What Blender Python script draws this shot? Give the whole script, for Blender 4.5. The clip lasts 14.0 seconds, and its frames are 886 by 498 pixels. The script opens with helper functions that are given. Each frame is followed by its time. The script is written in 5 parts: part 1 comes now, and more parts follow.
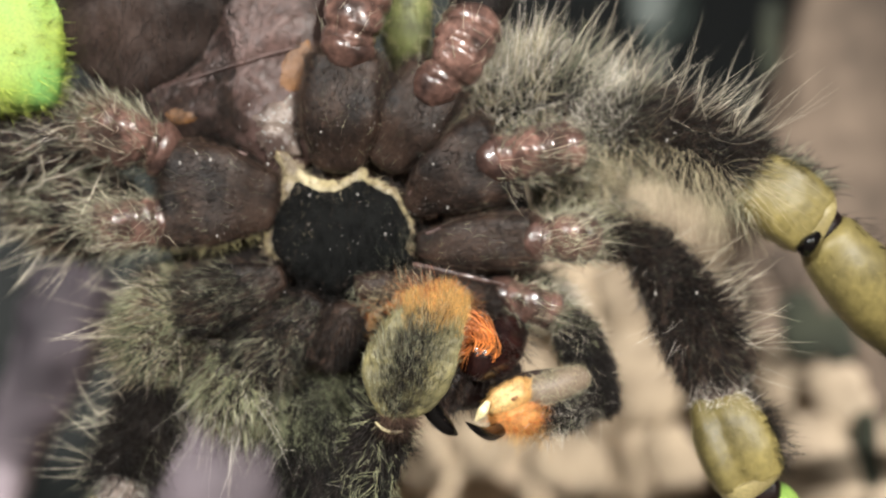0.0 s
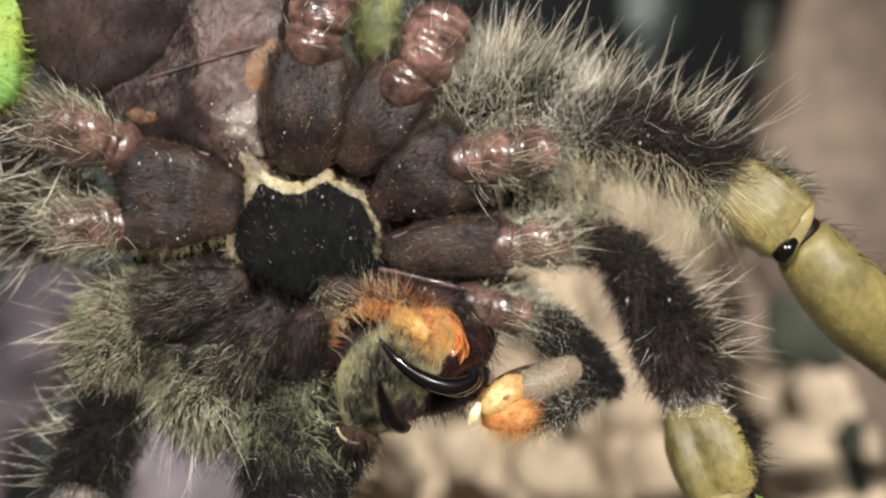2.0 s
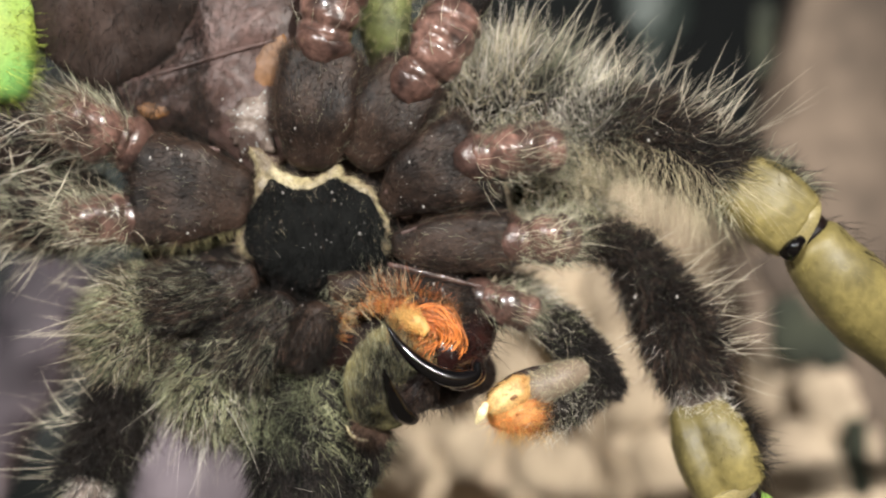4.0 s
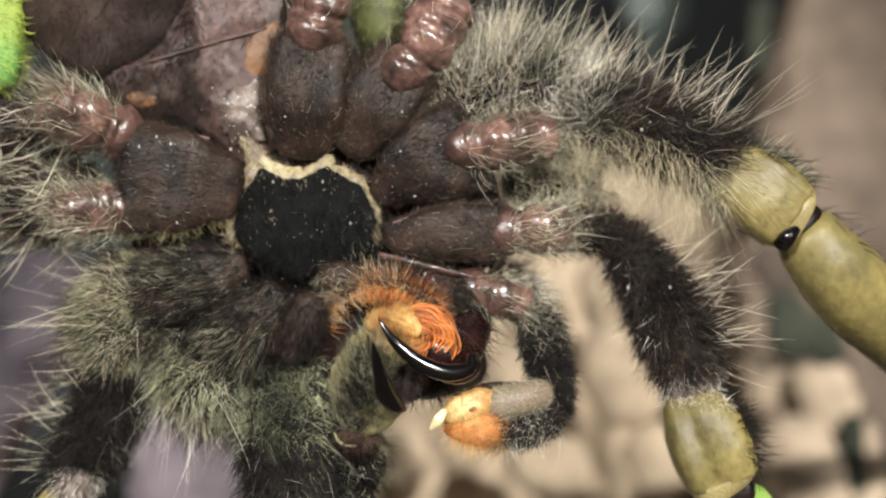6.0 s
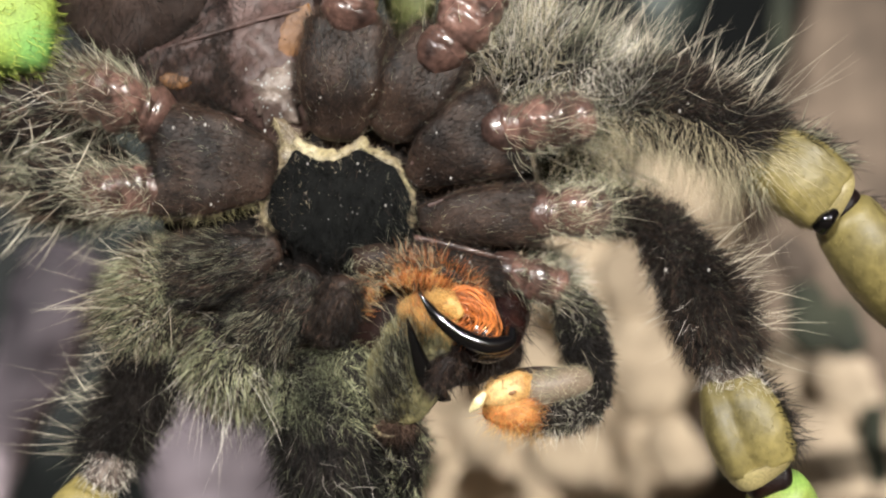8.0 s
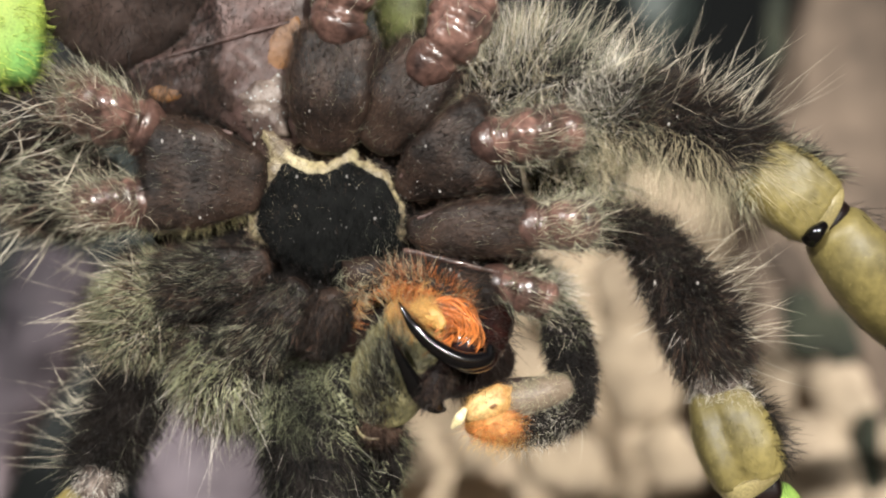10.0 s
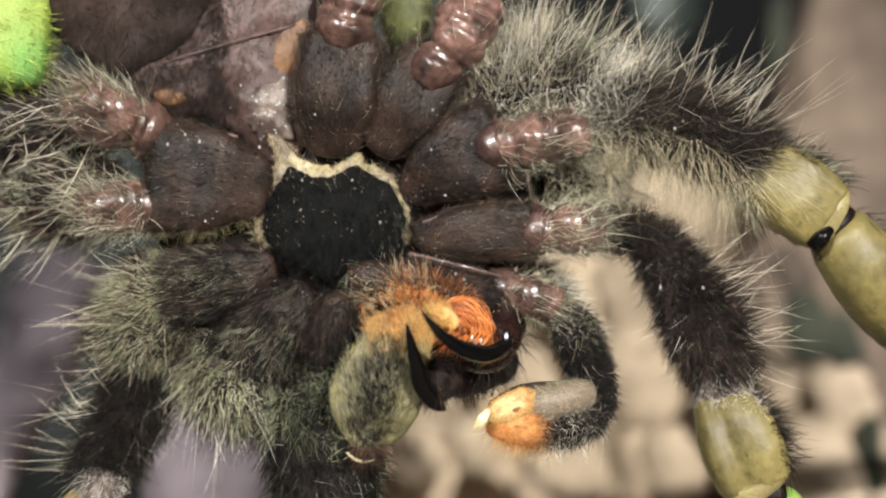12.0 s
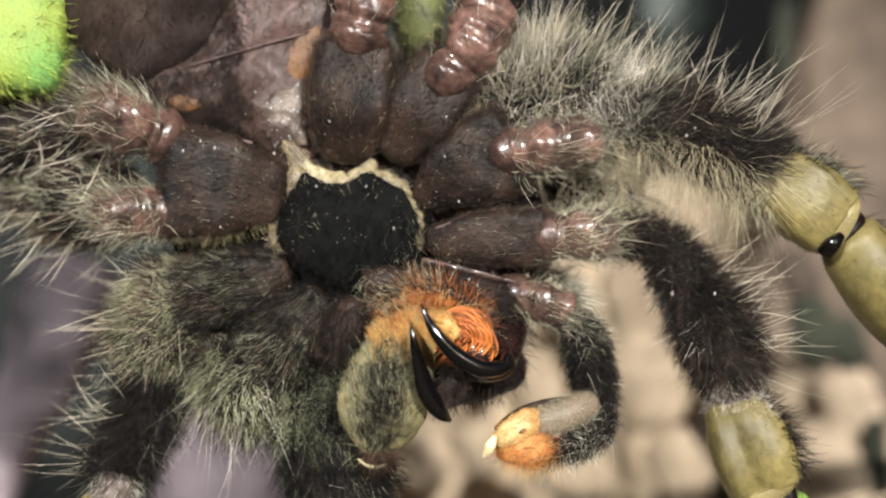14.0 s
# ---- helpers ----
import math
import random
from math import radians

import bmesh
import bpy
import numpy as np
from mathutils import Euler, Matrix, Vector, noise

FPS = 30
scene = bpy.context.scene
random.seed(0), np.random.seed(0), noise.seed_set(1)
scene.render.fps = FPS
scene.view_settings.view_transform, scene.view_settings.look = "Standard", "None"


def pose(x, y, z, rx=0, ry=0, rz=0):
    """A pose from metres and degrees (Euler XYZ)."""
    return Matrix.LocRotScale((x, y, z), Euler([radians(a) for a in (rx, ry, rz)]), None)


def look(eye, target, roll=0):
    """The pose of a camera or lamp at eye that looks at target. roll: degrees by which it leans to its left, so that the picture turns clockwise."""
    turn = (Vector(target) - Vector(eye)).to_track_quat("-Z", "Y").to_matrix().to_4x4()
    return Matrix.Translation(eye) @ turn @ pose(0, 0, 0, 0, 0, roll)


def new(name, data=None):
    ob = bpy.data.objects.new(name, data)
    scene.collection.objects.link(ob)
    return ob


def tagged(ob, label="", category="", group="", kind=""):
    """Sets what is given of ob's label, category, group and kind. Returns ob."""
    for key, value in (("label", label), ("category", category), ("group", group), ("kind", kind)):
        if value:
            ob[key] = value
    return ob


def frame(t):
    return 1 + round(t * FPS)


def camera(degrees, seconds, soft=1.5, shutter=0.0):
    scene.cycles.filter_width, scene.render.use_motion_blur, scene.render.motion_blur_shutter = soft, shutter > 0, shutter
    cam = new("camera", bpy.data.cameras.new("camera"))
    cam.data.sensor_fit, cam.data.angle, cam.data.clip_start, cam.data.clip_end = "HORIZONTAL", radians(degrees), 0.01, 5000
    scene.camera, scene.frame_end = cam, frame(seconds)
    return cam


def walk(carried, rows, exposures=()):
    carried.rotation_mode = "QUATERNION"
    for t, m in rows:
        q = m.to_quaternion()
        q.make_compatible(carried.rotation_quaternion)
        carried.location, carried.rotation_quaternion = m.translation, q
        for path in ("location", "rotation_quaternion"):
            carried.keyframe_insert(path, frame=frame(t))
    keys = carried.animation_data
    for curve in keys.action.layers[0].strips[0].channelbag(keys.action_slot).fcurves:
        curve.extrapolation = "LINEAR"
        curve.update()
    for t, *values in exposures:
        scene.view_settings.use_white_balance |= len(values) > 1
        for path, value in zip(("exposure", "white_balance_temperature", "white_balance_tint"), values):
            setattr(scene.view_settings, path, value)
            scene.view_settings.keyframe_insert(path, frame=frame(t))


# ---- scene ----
# A tarantula seen from below while it cleans a palp between its fangs; sizes in millimetres, times MM.
MM = 0.001
HEIGHT = 0.16          # the spider's middle above the soil

cam = camera(40, 14.0, soft=2.2)
walk(cam, [
    (0.0, pose(0.00073, -0.09083, HEIGHT + 0.00034, 90, 0, 0) @ pose(0, 0, 0, 0, 0, -0.94)),
    (0.5, pose(0.00217, -0.08981, HEIGHT + -0.00006, 90, 0, 0) @ pose(0, 0, 0, 0, 0, -0.93)),
    (1.0, pose(0.00312, -0.08818, HEIGHT + -0.00031, 90, 0, 0) @ pose(0, 0, 0, 0, 0, -0.90)),
    (1.5, pose(0.00232, -0.08849, HEIGHT + -0.00104, 90, 0, 0) @ pose(0, 0, 0, 0, 0, -0.65)),
    (2.0, pose(0.00312, -0.08853, HEIGHT + 0.00063, 90, 0, 0) @ pose(0, 0, 0, 0, 0, -0.60)),
    (4.3, pose(0.00245, -0.08895, HEIGHT + 0.00019, 90, 0, 0) @ pose(0, 0, 0, 0, 0, -0.27)),
    (4.5, pose(0.00333, -0.08882, HEIGHT + -0.00007, 90, 0, 0) @ pose(0, 0, 0, 0, 0, -0.31)),
    (5.0, pose(0.00346, -0.08856, HEIGHT + -0.00035, 90, 0, 0) @ pose(0, 0, 0, 0, 0, -0.24)),
    (5.5, pose(0.00364, -0.08855, HEIGHT + -0.00049, 90, 0, 0) @ pose(0, 0, 0, 0, 0, -0.25)),
    (6.0, pose(0.00309, -0.08823, HEIGHT + -0.00038, 90, 0, 0) @ pose(0, 0, 0, 0, 0, -0.22)),
    (6.5, pose(0.00281, -0.08801, HEIGHT + -0.00083, 90, 0, 0) @ pose(0, 0, 0, 0, 0, -0.20)),
    (7.0, pose(0.00193, -0.08705, HEIGHT + -0.00121, 90, 0, 0) @ pose(0, 0, 0, 0, 0, -0.16)),
    (7.5, pose(0.00052, -0.08762, HEIGHT + -0.00147, 90, 0, 0) @ pose(0, 0, 0, 0, 0, -0.12)),
    (8.0, pose(0.00055, -0.08751, HEIGHT + -0.00160, 90, 0, 0) @ pose(0, 0, 0, 0, 0, -0.17)),
    (8.2, pose(0.00085, -0.08822, HEIGHT + -0.00150, 90, 0, 0) @ pose(0, 0, 0, 0, 0, -0.20)),
    (10.3, pose(0.00153, -0.08746, HEIGHT + -0.00067, 90, 0, 0) @ pose(0, 0, 0, 0, 0, -0.20)),
    (10.5, pose(0.00186, -0.08758, HEIGHT + -0.00074, 90, 0, 0) @ pose(0, 0, 0, 0, 0, -0.15)),
    (11.0, pose(0.00132, -0.08703, HEIGHT + -0.00055, 90, 0, 0) @ pose(0, 0, 0, 0, 0, -0.11)),
    (11.5, pose(0.00087, -0.08767, HEIGHT + -0.00071, 90, 0, 0) @ pose(0, 0, 0, 0, 0, -0.11)),
    (12.0, pose(0.00094, -0.08742, HEIGHT + -0.00041, 90, 0, 0) @ pose(0, 0, 0, 0, 0, -0.06)),
    (12.5, pose(0.00067, -0.08824, HEIGHT + -0.00026, 90, 0, 0) @ pose(0, 0, 0, 0, 0, -0.06)),
    (13.0, pose(0.00011, -0.08832, HEIGHT + -0.00015, 90, 0, 0) @ pose(0, 0, 0, 0, 0, -0.03)),
    (13.5, pose(-0.00024, -0.08794, HEIGHT + 0.00000, 90, 0, 0) @ pose(0, 0, 0, 0, 0, -0.01)),
    (14.0, pose(0.00000, -0.08800, HEIGHT + -0.00000, 90, 0, 0) @ pose(0, 0, 0, 0, 0, 0.00)),
])
cam.data.dof.use_dof = True
cam.data.dof.focus_distance = 0.0850
cam.data.dof.aperture_fstop = 16.0

# ---- light: sun lamp as the front torch, a hand lamp, a weak sky ----
world = bpy.data.worlds.new("world")
scene.world = world
world.use_nodes = True
wn = world.node_tree.nodes
sky = wn.new("ShaderNodeTexSky")
sky.sky_type = 'NISHITA'
sky.sun_disc = False
sky.sun_elevation, sky.sun_rotation = radians(21), radians(157)
world.node_tree.links.new(sky.outputs[0], wn["Background"].inputs[0])
wn["Background"].inputs[1].default_value = 0.013

# this sun lamp stands in for a torch held near the camera
sun = new("sun", bpy.data.lights.new("sun", 'SUN'))
sun.data.energy, sun.data.angle, sun.data.color = 5.0, radians(2), (1.0, 0.96, 0.9)
sun.matrix_world = look((0.40, -0.95, HEIGHT + 0.40), (0, 0, HEIGHT))
# the keeper's hand lamp, whose second small highlight shows on every wet joint
lamp = new("hand_lamp", bpy.data.lights.new("hand_lamp", 'AREA'))
lamp.data.energy, lamp.data.shape, lamp.data.size, lamp.data.color = 5.0, 'DISK', 0.05, (1.0, 0.97, 0.93)
lamp.matrix_world = look((-0.26, -0.60, HEIGHT + 0.26), (0, 0, HEIGHT))
scene.view_settings.exposure = 0.14


# ---- materials ----
def material(name, colour, second=None, rough=0.6, scale=900.0, detail_scale=6000.0, bump=0.2, coat=0.0,
             metal=0.0, island=0.0, specks=None, sheen=0.0, through_light=0.0, contrast=(0.35, 0.68), grain_amount=0.3, spec=0.5, coat_rough=0.12):
    """A two-scale procedural surface: patches between two colours, fine grain, relief, optional pale specks."""
    m = bpy.data.materials.new(name)
    m.use_nodes = True
    nt = m.node_tree
    n, l = nt.nodes, nt.links
    b = n["Principled BSDF"]
    second = second or tuple(c * 0.6 for c in colour)
    geo = n.new("ShaderNodeTexCoord")
    big = n.new("ShaderNodeTexNoise")
    big.inputs["Scale"].default_value, big.inputs["Detail"].default_value = scale, 4
    fine = n.new("ShaderNodeTexNoise")
    fine.inputs["Scale"].default_value, fine.inputs["Detail"].default_value = detail_scale, 3
    for t in (big, fine):
        l.new(geo.outputs["Object"], t.inputs["Vector"])
    ramp = n.new("ShaderNodeValToRGB")
    ramp.color_ramp.elements[0].position, ramp.color_ramp.elements[1].position = contrast
    ramp.color_ramp.elements[0].color, ramp.color_ramp.elements[1].color = (*second, 1), (*colour, 1)
    l.new(big.outputs["Fac"], ramp.inputs[0])
    grain = n.new("ShaderNodeMapRange")
    grain.inputs["From Min"].default_value, grain.inputs["From Max"].default_value = 0.25, 0.75
    grain.inputs["To Min"].default_value, grain.inputs["To Max"].default_value = 1 - grain_amount, 1 + grain_amount
    l.new(fine.outputs["Fac"], grain.inputs["Value"])
    mix = n.new("ShaderNodeMix")
    mix.data_type, mix.blend_type = 'RGBA', 'MULTIPLY'
    mix.inputs["Factor"].default_value = 1.0
    l.new(ramp.outputs[0], mix.inputs["A"])
    l.new(grain.outputs[0], mix.inputs["B"])
    out = mix.outputs["Result"]
    if island:
        ge = n.new("ShaderNodeNewGeometry")
        rng = n.new("ShaderNodeMapRange")
        rng.inputs["To Min"].default_value, rng.inputs["To Max"].default_value = 1 - island, 1 + island
        l.new(ge.outputs["Random Per Island"], rng.inputs["Value"])
        mi = n.new("ShaderNodeMix")
        mi.data_type, mi.blend_type = 'RGBA', 'MULTIPLY'
        mi.inputs["Factor"].default_value = 1.0
        l.new(out, mi.inputs["A"])
        l.new(rng.outputs[0], mi.inputs["B"])
        out = mi.outputs["Result"]
    if specks:
        vo = n.new("ShaderNodeTexVoronoi")
        vo.inputs["Scale"].default_value = specks[0]
        l.new(geo.outputs["Object"], vo.inputs["Vector"])
        sm = n.new("ShaderNodeMapRange")
        sm.inputs["From Min"].default_value, sm.inputs["From Max"].default_value = specks[1], specks[1] * 0.6
        l.new(vo.outputs["Distance"], sm.inputs["Value"])
        ms = n.new("ShaderNodeMix")
        ms.data_type = 'RGBA'
        ms.inputs["B"].default_value = (*specks[2], 1)
        l.new(out, ms.inputs["A"])
        l.new(sm.outputs[0], ms.inputs["Factor"])
        out = ms.outputs["Result"]
    l.new(out, b.inputs["Base Color"])
    b.inputs["Roughness"].default_value = rough
    b.inputs["Specular IOR Level"].default_value = spec
    b.inputs["Metallic"].default_value = metal
    b.inputs["Coat Weight"].default_value = coat
    b.inputs["Coat Roughness"].default_value = coat_rough
    b.inputs["Sheen Weight"].default_value = sheen
    if through_light:
        b.inputs["Subsurface Weight"].default_value = through_light
        b.inputs["Subsurface Scale"].default_value = 0.0006
    if bump:
        bp = n.new("ShaderNodeBump")
        bp.inputs["Strength"].default_value, bp.inputs["Distance"].default_value = bump, 0.0001
        l.new(fine.outputs["Fac"], bp.inputs["Height"])
        l.new(bp.outputs[0], b.inputs["Normal"])
    return m


M = {
    "coxa": material("dark_brown_chitin", (0.034, 0.0205, 0.0148), (0.0080, 0.0052, 0.0042), rough=0.5, scale=420, detail_scale=4600, bump=0.5, spec=0.22, contrast=(0.38, 0.64), grain_amount=0.5,
                     specks=(1500, 0.11, (0.15, 0.125, 0.11))),
    "sternum": material("black_velvet_chitin", (0.0062, 0.0066, 0.0062), (0.0030, 0.0033, 0.0032), rough=0.85, scale=700, bump=0.4, spec=0.10),
    "cream": material("cream_membrane", (0.40, 0.34, 0.19), (0.13, 0.098, 0.062), rough=0.4, scale=420, detail_scale=3000, bump=0.7, contrast=(0.40, 0.62)),
    "pink": material("pinkish_membrane", (0.112, 0.066, 0.058), (0.036, 0.023, 0.020), rough=0.45, scale=150, detail_scale=1500, bump=0.6, contrast=(0.34, 0.66), grain_amount=0.45, spec=0.3),
    "pale": material("pale_membrane", (0.20, 0.16, 0.135), (0.062, 0.042, 0.036), rough=0.34, scale=380, bump=0.6, contrast=(0.40, 0.66), specks=(2600, 0.2, (0.40, 0.45, 0.44))),
    "amber": material("amber_membrane", (0.25, 0.105, 0.024), (0.11, 0.050, 0.018), rough=0.5, scale=220, bump=0.15, grain_amount=0.15),
    "lobe": material("pale_yellow_brush", (0.60, 0.39, 0.12), (0.42, 0.21, 0.055), rough=0.5, scale=420, bump=0.5, grain_amount=0.4),
    "red": material("red_brown_glossy_chitin", (0.165, 0.091, 0.072), (0.046, 0.027, 0.022), rough=0.28, scale=480, detail_scale=1800, bump=0.9, coat=0.85, contrast=(0.38, 0.60), grain_amount=0.5, coat_rough=0.06),
    "abdomen": material("dark_abdomen_skin", (0.040, 0.0255, 0.0205), (0.010, 0.007, 0.006), rough=0.65, scale=150, detail_scale=2500, bump=0.6, spec=0.25),
    "cuff": material("wet_brown_joint_skin", (0.105, 0.057, 0.045), (0.028, 0.016, 0.0135), rough=0.3, scale=420, detail_scale=2200, bump=0.9, coat=0.7, contrast=(0.36, 0.64), grain_amount=0.45, coat_rough=0.06),
    "leg": material("black_brown_leg", (0.015, 0.011, 0.0095), (0.006, 0.005, 0.0046), rough=0.7, scale=600, bump=0.5, spec=0.15),
    "yellow": material("mustard_yellow_chitin", (0.225, 0.182, 0.062), (0.10, 0.082, 0.030), rough=0.5, scale=140, detail_scale=1500, bump=0.4, grain_amount=0.25,
                       contrast=(0.34, 0.62)),
    "green": material("bright_green_chitin", (0.19, 0.40, 0.10), (0.28, 0.32, 0.04), rough=0.6, scale=95, bump=0.3, grain_amount=0.25, contrast=(0.36, 0.60)),
    "olive": material("olive_green_chitin", (0.19, 0.21, 0.07), (0.06, 0.068, 0.03), rough=0.55, scale=500, bump=0.6),
    "fang": material("black_glossy_fang", (0.004, 0.003, 0.003), (0.002, 0.002, 0.002), rough=0.13, scale=300, bump=0.05, spec=0.8),
    "jaw_dark": material("black_red_jaw", (0.012, 0.0045, 0.0035), (0.005, 0.0025, 0.0025), rough=0.45, scale=350, bump=0.5, spec=0.2),
    "chelicera": material("dark_red_chelicera", (0.026, 0.0075, 0.006), (0.006, 0.0028, 0.0027), rough=0.25, scale=350, bump=0.3, coat=0.7, coat_rough=0.08),
    "mouth": material("dark_red_mouth_skin", (0.018, 0.0065, 0.0045), (0.007, 0.003, 0.0025), rough=0.5, scale=400, bump=0.4, spec=0.2),
    "beige": material("pinkish_grey_smooth_segment", (0.185, 0.140, 0.100), (0.095, 0.105, 0.055), rough=0.5, scale=260, bump=0.4, contrast=(0.34, 0.52)),
    "orange": material("orange_scopula_pad", (0.55, 0.26, 0.075), (0.28, 0.105, 0.03), rough=0.6, scale=420, bump=0.6, contrast=(0.38, 0.6)),
    "gold": material("pale_gold_pad", (0.64, 0.44, 0.19), (0.42, 0.22, 0.07), rough=0.5, scale=300, bump=0.5, contrast=(0.36, 0.58), grain_amount=0.4),
    "rim": material("pale_yellow_rim", (0.30, 0.25, 0.11), (0.2, 0.16, 0.07), rough=0.4, scale=400, bump=0.2),
    "lime": material("yellow_green_chitin", (0.20, 0.34, 0.07), (0.22, 0.22, 0.05), rough=0.5, scale=200, bump=0.2),
    "claw": material("pale_claw_tuft", (0.74, 0.67, 0.42), (0.62, 0.50, 0.25), rough=0.35, scale=500, bump=0.2),
    "blade": material("olive_yellow_palp", (0.27, 0.235, 0.105), (0.125, 0.112, 0.055), rough=0.5, scale=320, detail_scale=2500, bump=0.3, grain_amount=0.25),
    "h_pale": material("pale_straw_bristle", (0.76, 0.70, 0.56), (0.54, 0.47, 0.35), rough=0.45, scale=200, bump=0, island=0.45),
    "h_cream": material("cream_bristle", (0.62, 0.54, 0.38), (0.5, 0.43, 0.28), rough=0.5, scale=200, bump=0, island=0.35),
    "h_grey": material("grey_green_bristle", (0.40, 0.395, 0.275), (0.13, 0.13, 0.092), rough=0.45, scale=150, bump=0, island=0.75, contrast=(0.40, 0.62)),
    "h_green": material("moss_green_bristle", (0.42, 0.43, 0.26), (0.11, 0.118, 0.072), rough=0.4, scale=130, bump=0, island=0.8, contrast=(0.38, 0.64)),
    "h_white": material("silvery_bristle", (0.82, 0.77, 0.69), (0.54, 0.49, 0.42), rough=0.4, scale=260, bump=0, island=0.5),
    "h_dark": material("black_bristle", (0.027, 0.0212, 0.018), (0.008, 0.0068, 0.006), rough=0.45, scale=200, bump=0, island=0.8, spec=0.25),
    "h_black": material("deep_black_bristle", (0.006, 0.0065, 0.006), (0.003, 0.003, 0.003), rough=0.6, scale=200, bump=0, island=0.8, spec=0.12),
    "h_mustard": material("mustard_down", (0.30, 0.245, 0.08), (0.18, 0.145, 0.045), rough=0.5, scale=200, bump=0, island=0.5),
    "h_lime": material("lime_bristle", (0.50, 0.60, 0.12), (0.3, 0.36, 0.06), rough=0.5, scale=300, bump=0, island=0.6),
    "h_olive": material("olive_bristle", (0.43, 0.38, 0.19), (0.20, 0.18, 0.096), rough=0.5, scale=300, bump=0, island=0.6),
    "h_brown": material("brown_bristle", (0.125, 0.078, 0.056), (0.035, 0.024, 0.019), rough=0.45, scale=200, bump=0, island=0.7, spec=0.12),
    "h_orange": material("orange_bristle", (0.64, 0.22, 0.05), (0.38, 0.10, 0.022), rough=0.4, scale=300, bump=0, island=0.6),
    "h_gold": material("golden_bristle", (0.74, 0.46, 0.16), (0.58, 0.33, 0.1), rough=0.5, scale=300, bump=0, island=0.4),
    "bark": material("beige_cork_bark", (0.50, 0.40, 0.285), (0.30, 0.235, 0.165), rough=0.9, scale=60, detail_scale=260, bump=0.8, contrast=(0.30, 0.60)),
    "bark_brown": material("brown_cork_bark", (0.128, 0.095, 0.070), (0.052, 0.038, 0.028), rough=0.9, scale=50, detail_scale=260, bump=0.8, contrast=(0.36, 0.62)),
    "bark_mid": material("light_brown_cork_bark", (0.45, 0.36, 0.26), (0.25, 0.195, 0.14), rough=0.9, scale=60, detail_scale=260, bump=0.8, contrast=(0.30, 0.62)),
    # dark green of the lumps on the bark
    "moss": material("dark_green_lump", (0.03, 0.034, 0.02), (0.012, 0.015, 0.009), rough=0.9, scale=120, detail_scale=900, bump=0.8),
    "soil": material("dark_soil", (0.05, 0.04, 0.03), (0.02, 0.017, 0.014), rough=0.95, scale=60, detail_scale=600, bump=0.8),
    "wall": material("dark_enclosure_wall", (0.009, 0.015, 0.013), (0.004, 0.006, 0.006), rough=0.8, scale=12, bump=0.1),
    # haze reflected in the glass, put into a lavender-grey surface
    "stone": material("lavender_grey_haze", (0.46, 0.385, 0.425), (0.06, 0.05, 0.06), rough=0.7, scale=34, detail_scale=200, bump=0.4, contrast=(0.36, 0.64)),
    "leaf": material("dull_grey_green_leaf", (0.07, 0.09, 0.08), (0.035, 0.045, 0.04), rough=0.5, scale=60, detail_scale=400, bump=0.3),
    "dust": material("pale_dust", (0.34, 0.32, 0.30), rough=0.5, scale=300, bump=0),
}


# ---- shape helpers: arrays in millimetres ----
def mesh_of(name, verts, faces, smooth=True):
    me = bpy.data.meshes.new(name)
    me.from_pydata((np.asarray(verts) * MM).tolist(), [], [tuple(int(i) for i in f) for f in faces])
    me.polygons.foreach_set("use_smooth", [smooth] * len(me.polygons))
    me.update()
    return me


def part(name, shape, mat, parent, label="", kind="", at=None):
    """One mesh under parent. at: the part's own origin in its parent's millimetres."""
    v = shape["v"] if at is None else shape["v"] - np.array(at)
    ob = new(name, mesh_of(name, v, shape["f"]))
    ob.data.materials.append(M[mat])
    ob.parent = parent
    if at is not None:
        ob.location = Vector(at) * MM
    return tagged(ob, label=label, kind=kind)


def spline(p, n):
    p = np.asarray(p, float)
    q = np.vstack([2 * p[0] - p[1], p, 2 * p[-1] - p[-2]])
    out = []
    for i in range(len(p) - 1):
        a, b, c, d = q[i:i + 4]
        for k in range(n):
            t = k / n
            out.append(0.5 * (2 * b + (c - a) * t + (2 * a - 5 * b + 4 * c - d) * t * t + (3 * b - a - 3 * c + d) * t ** 3))
    out.append(p[-1])
    return np.array(out)


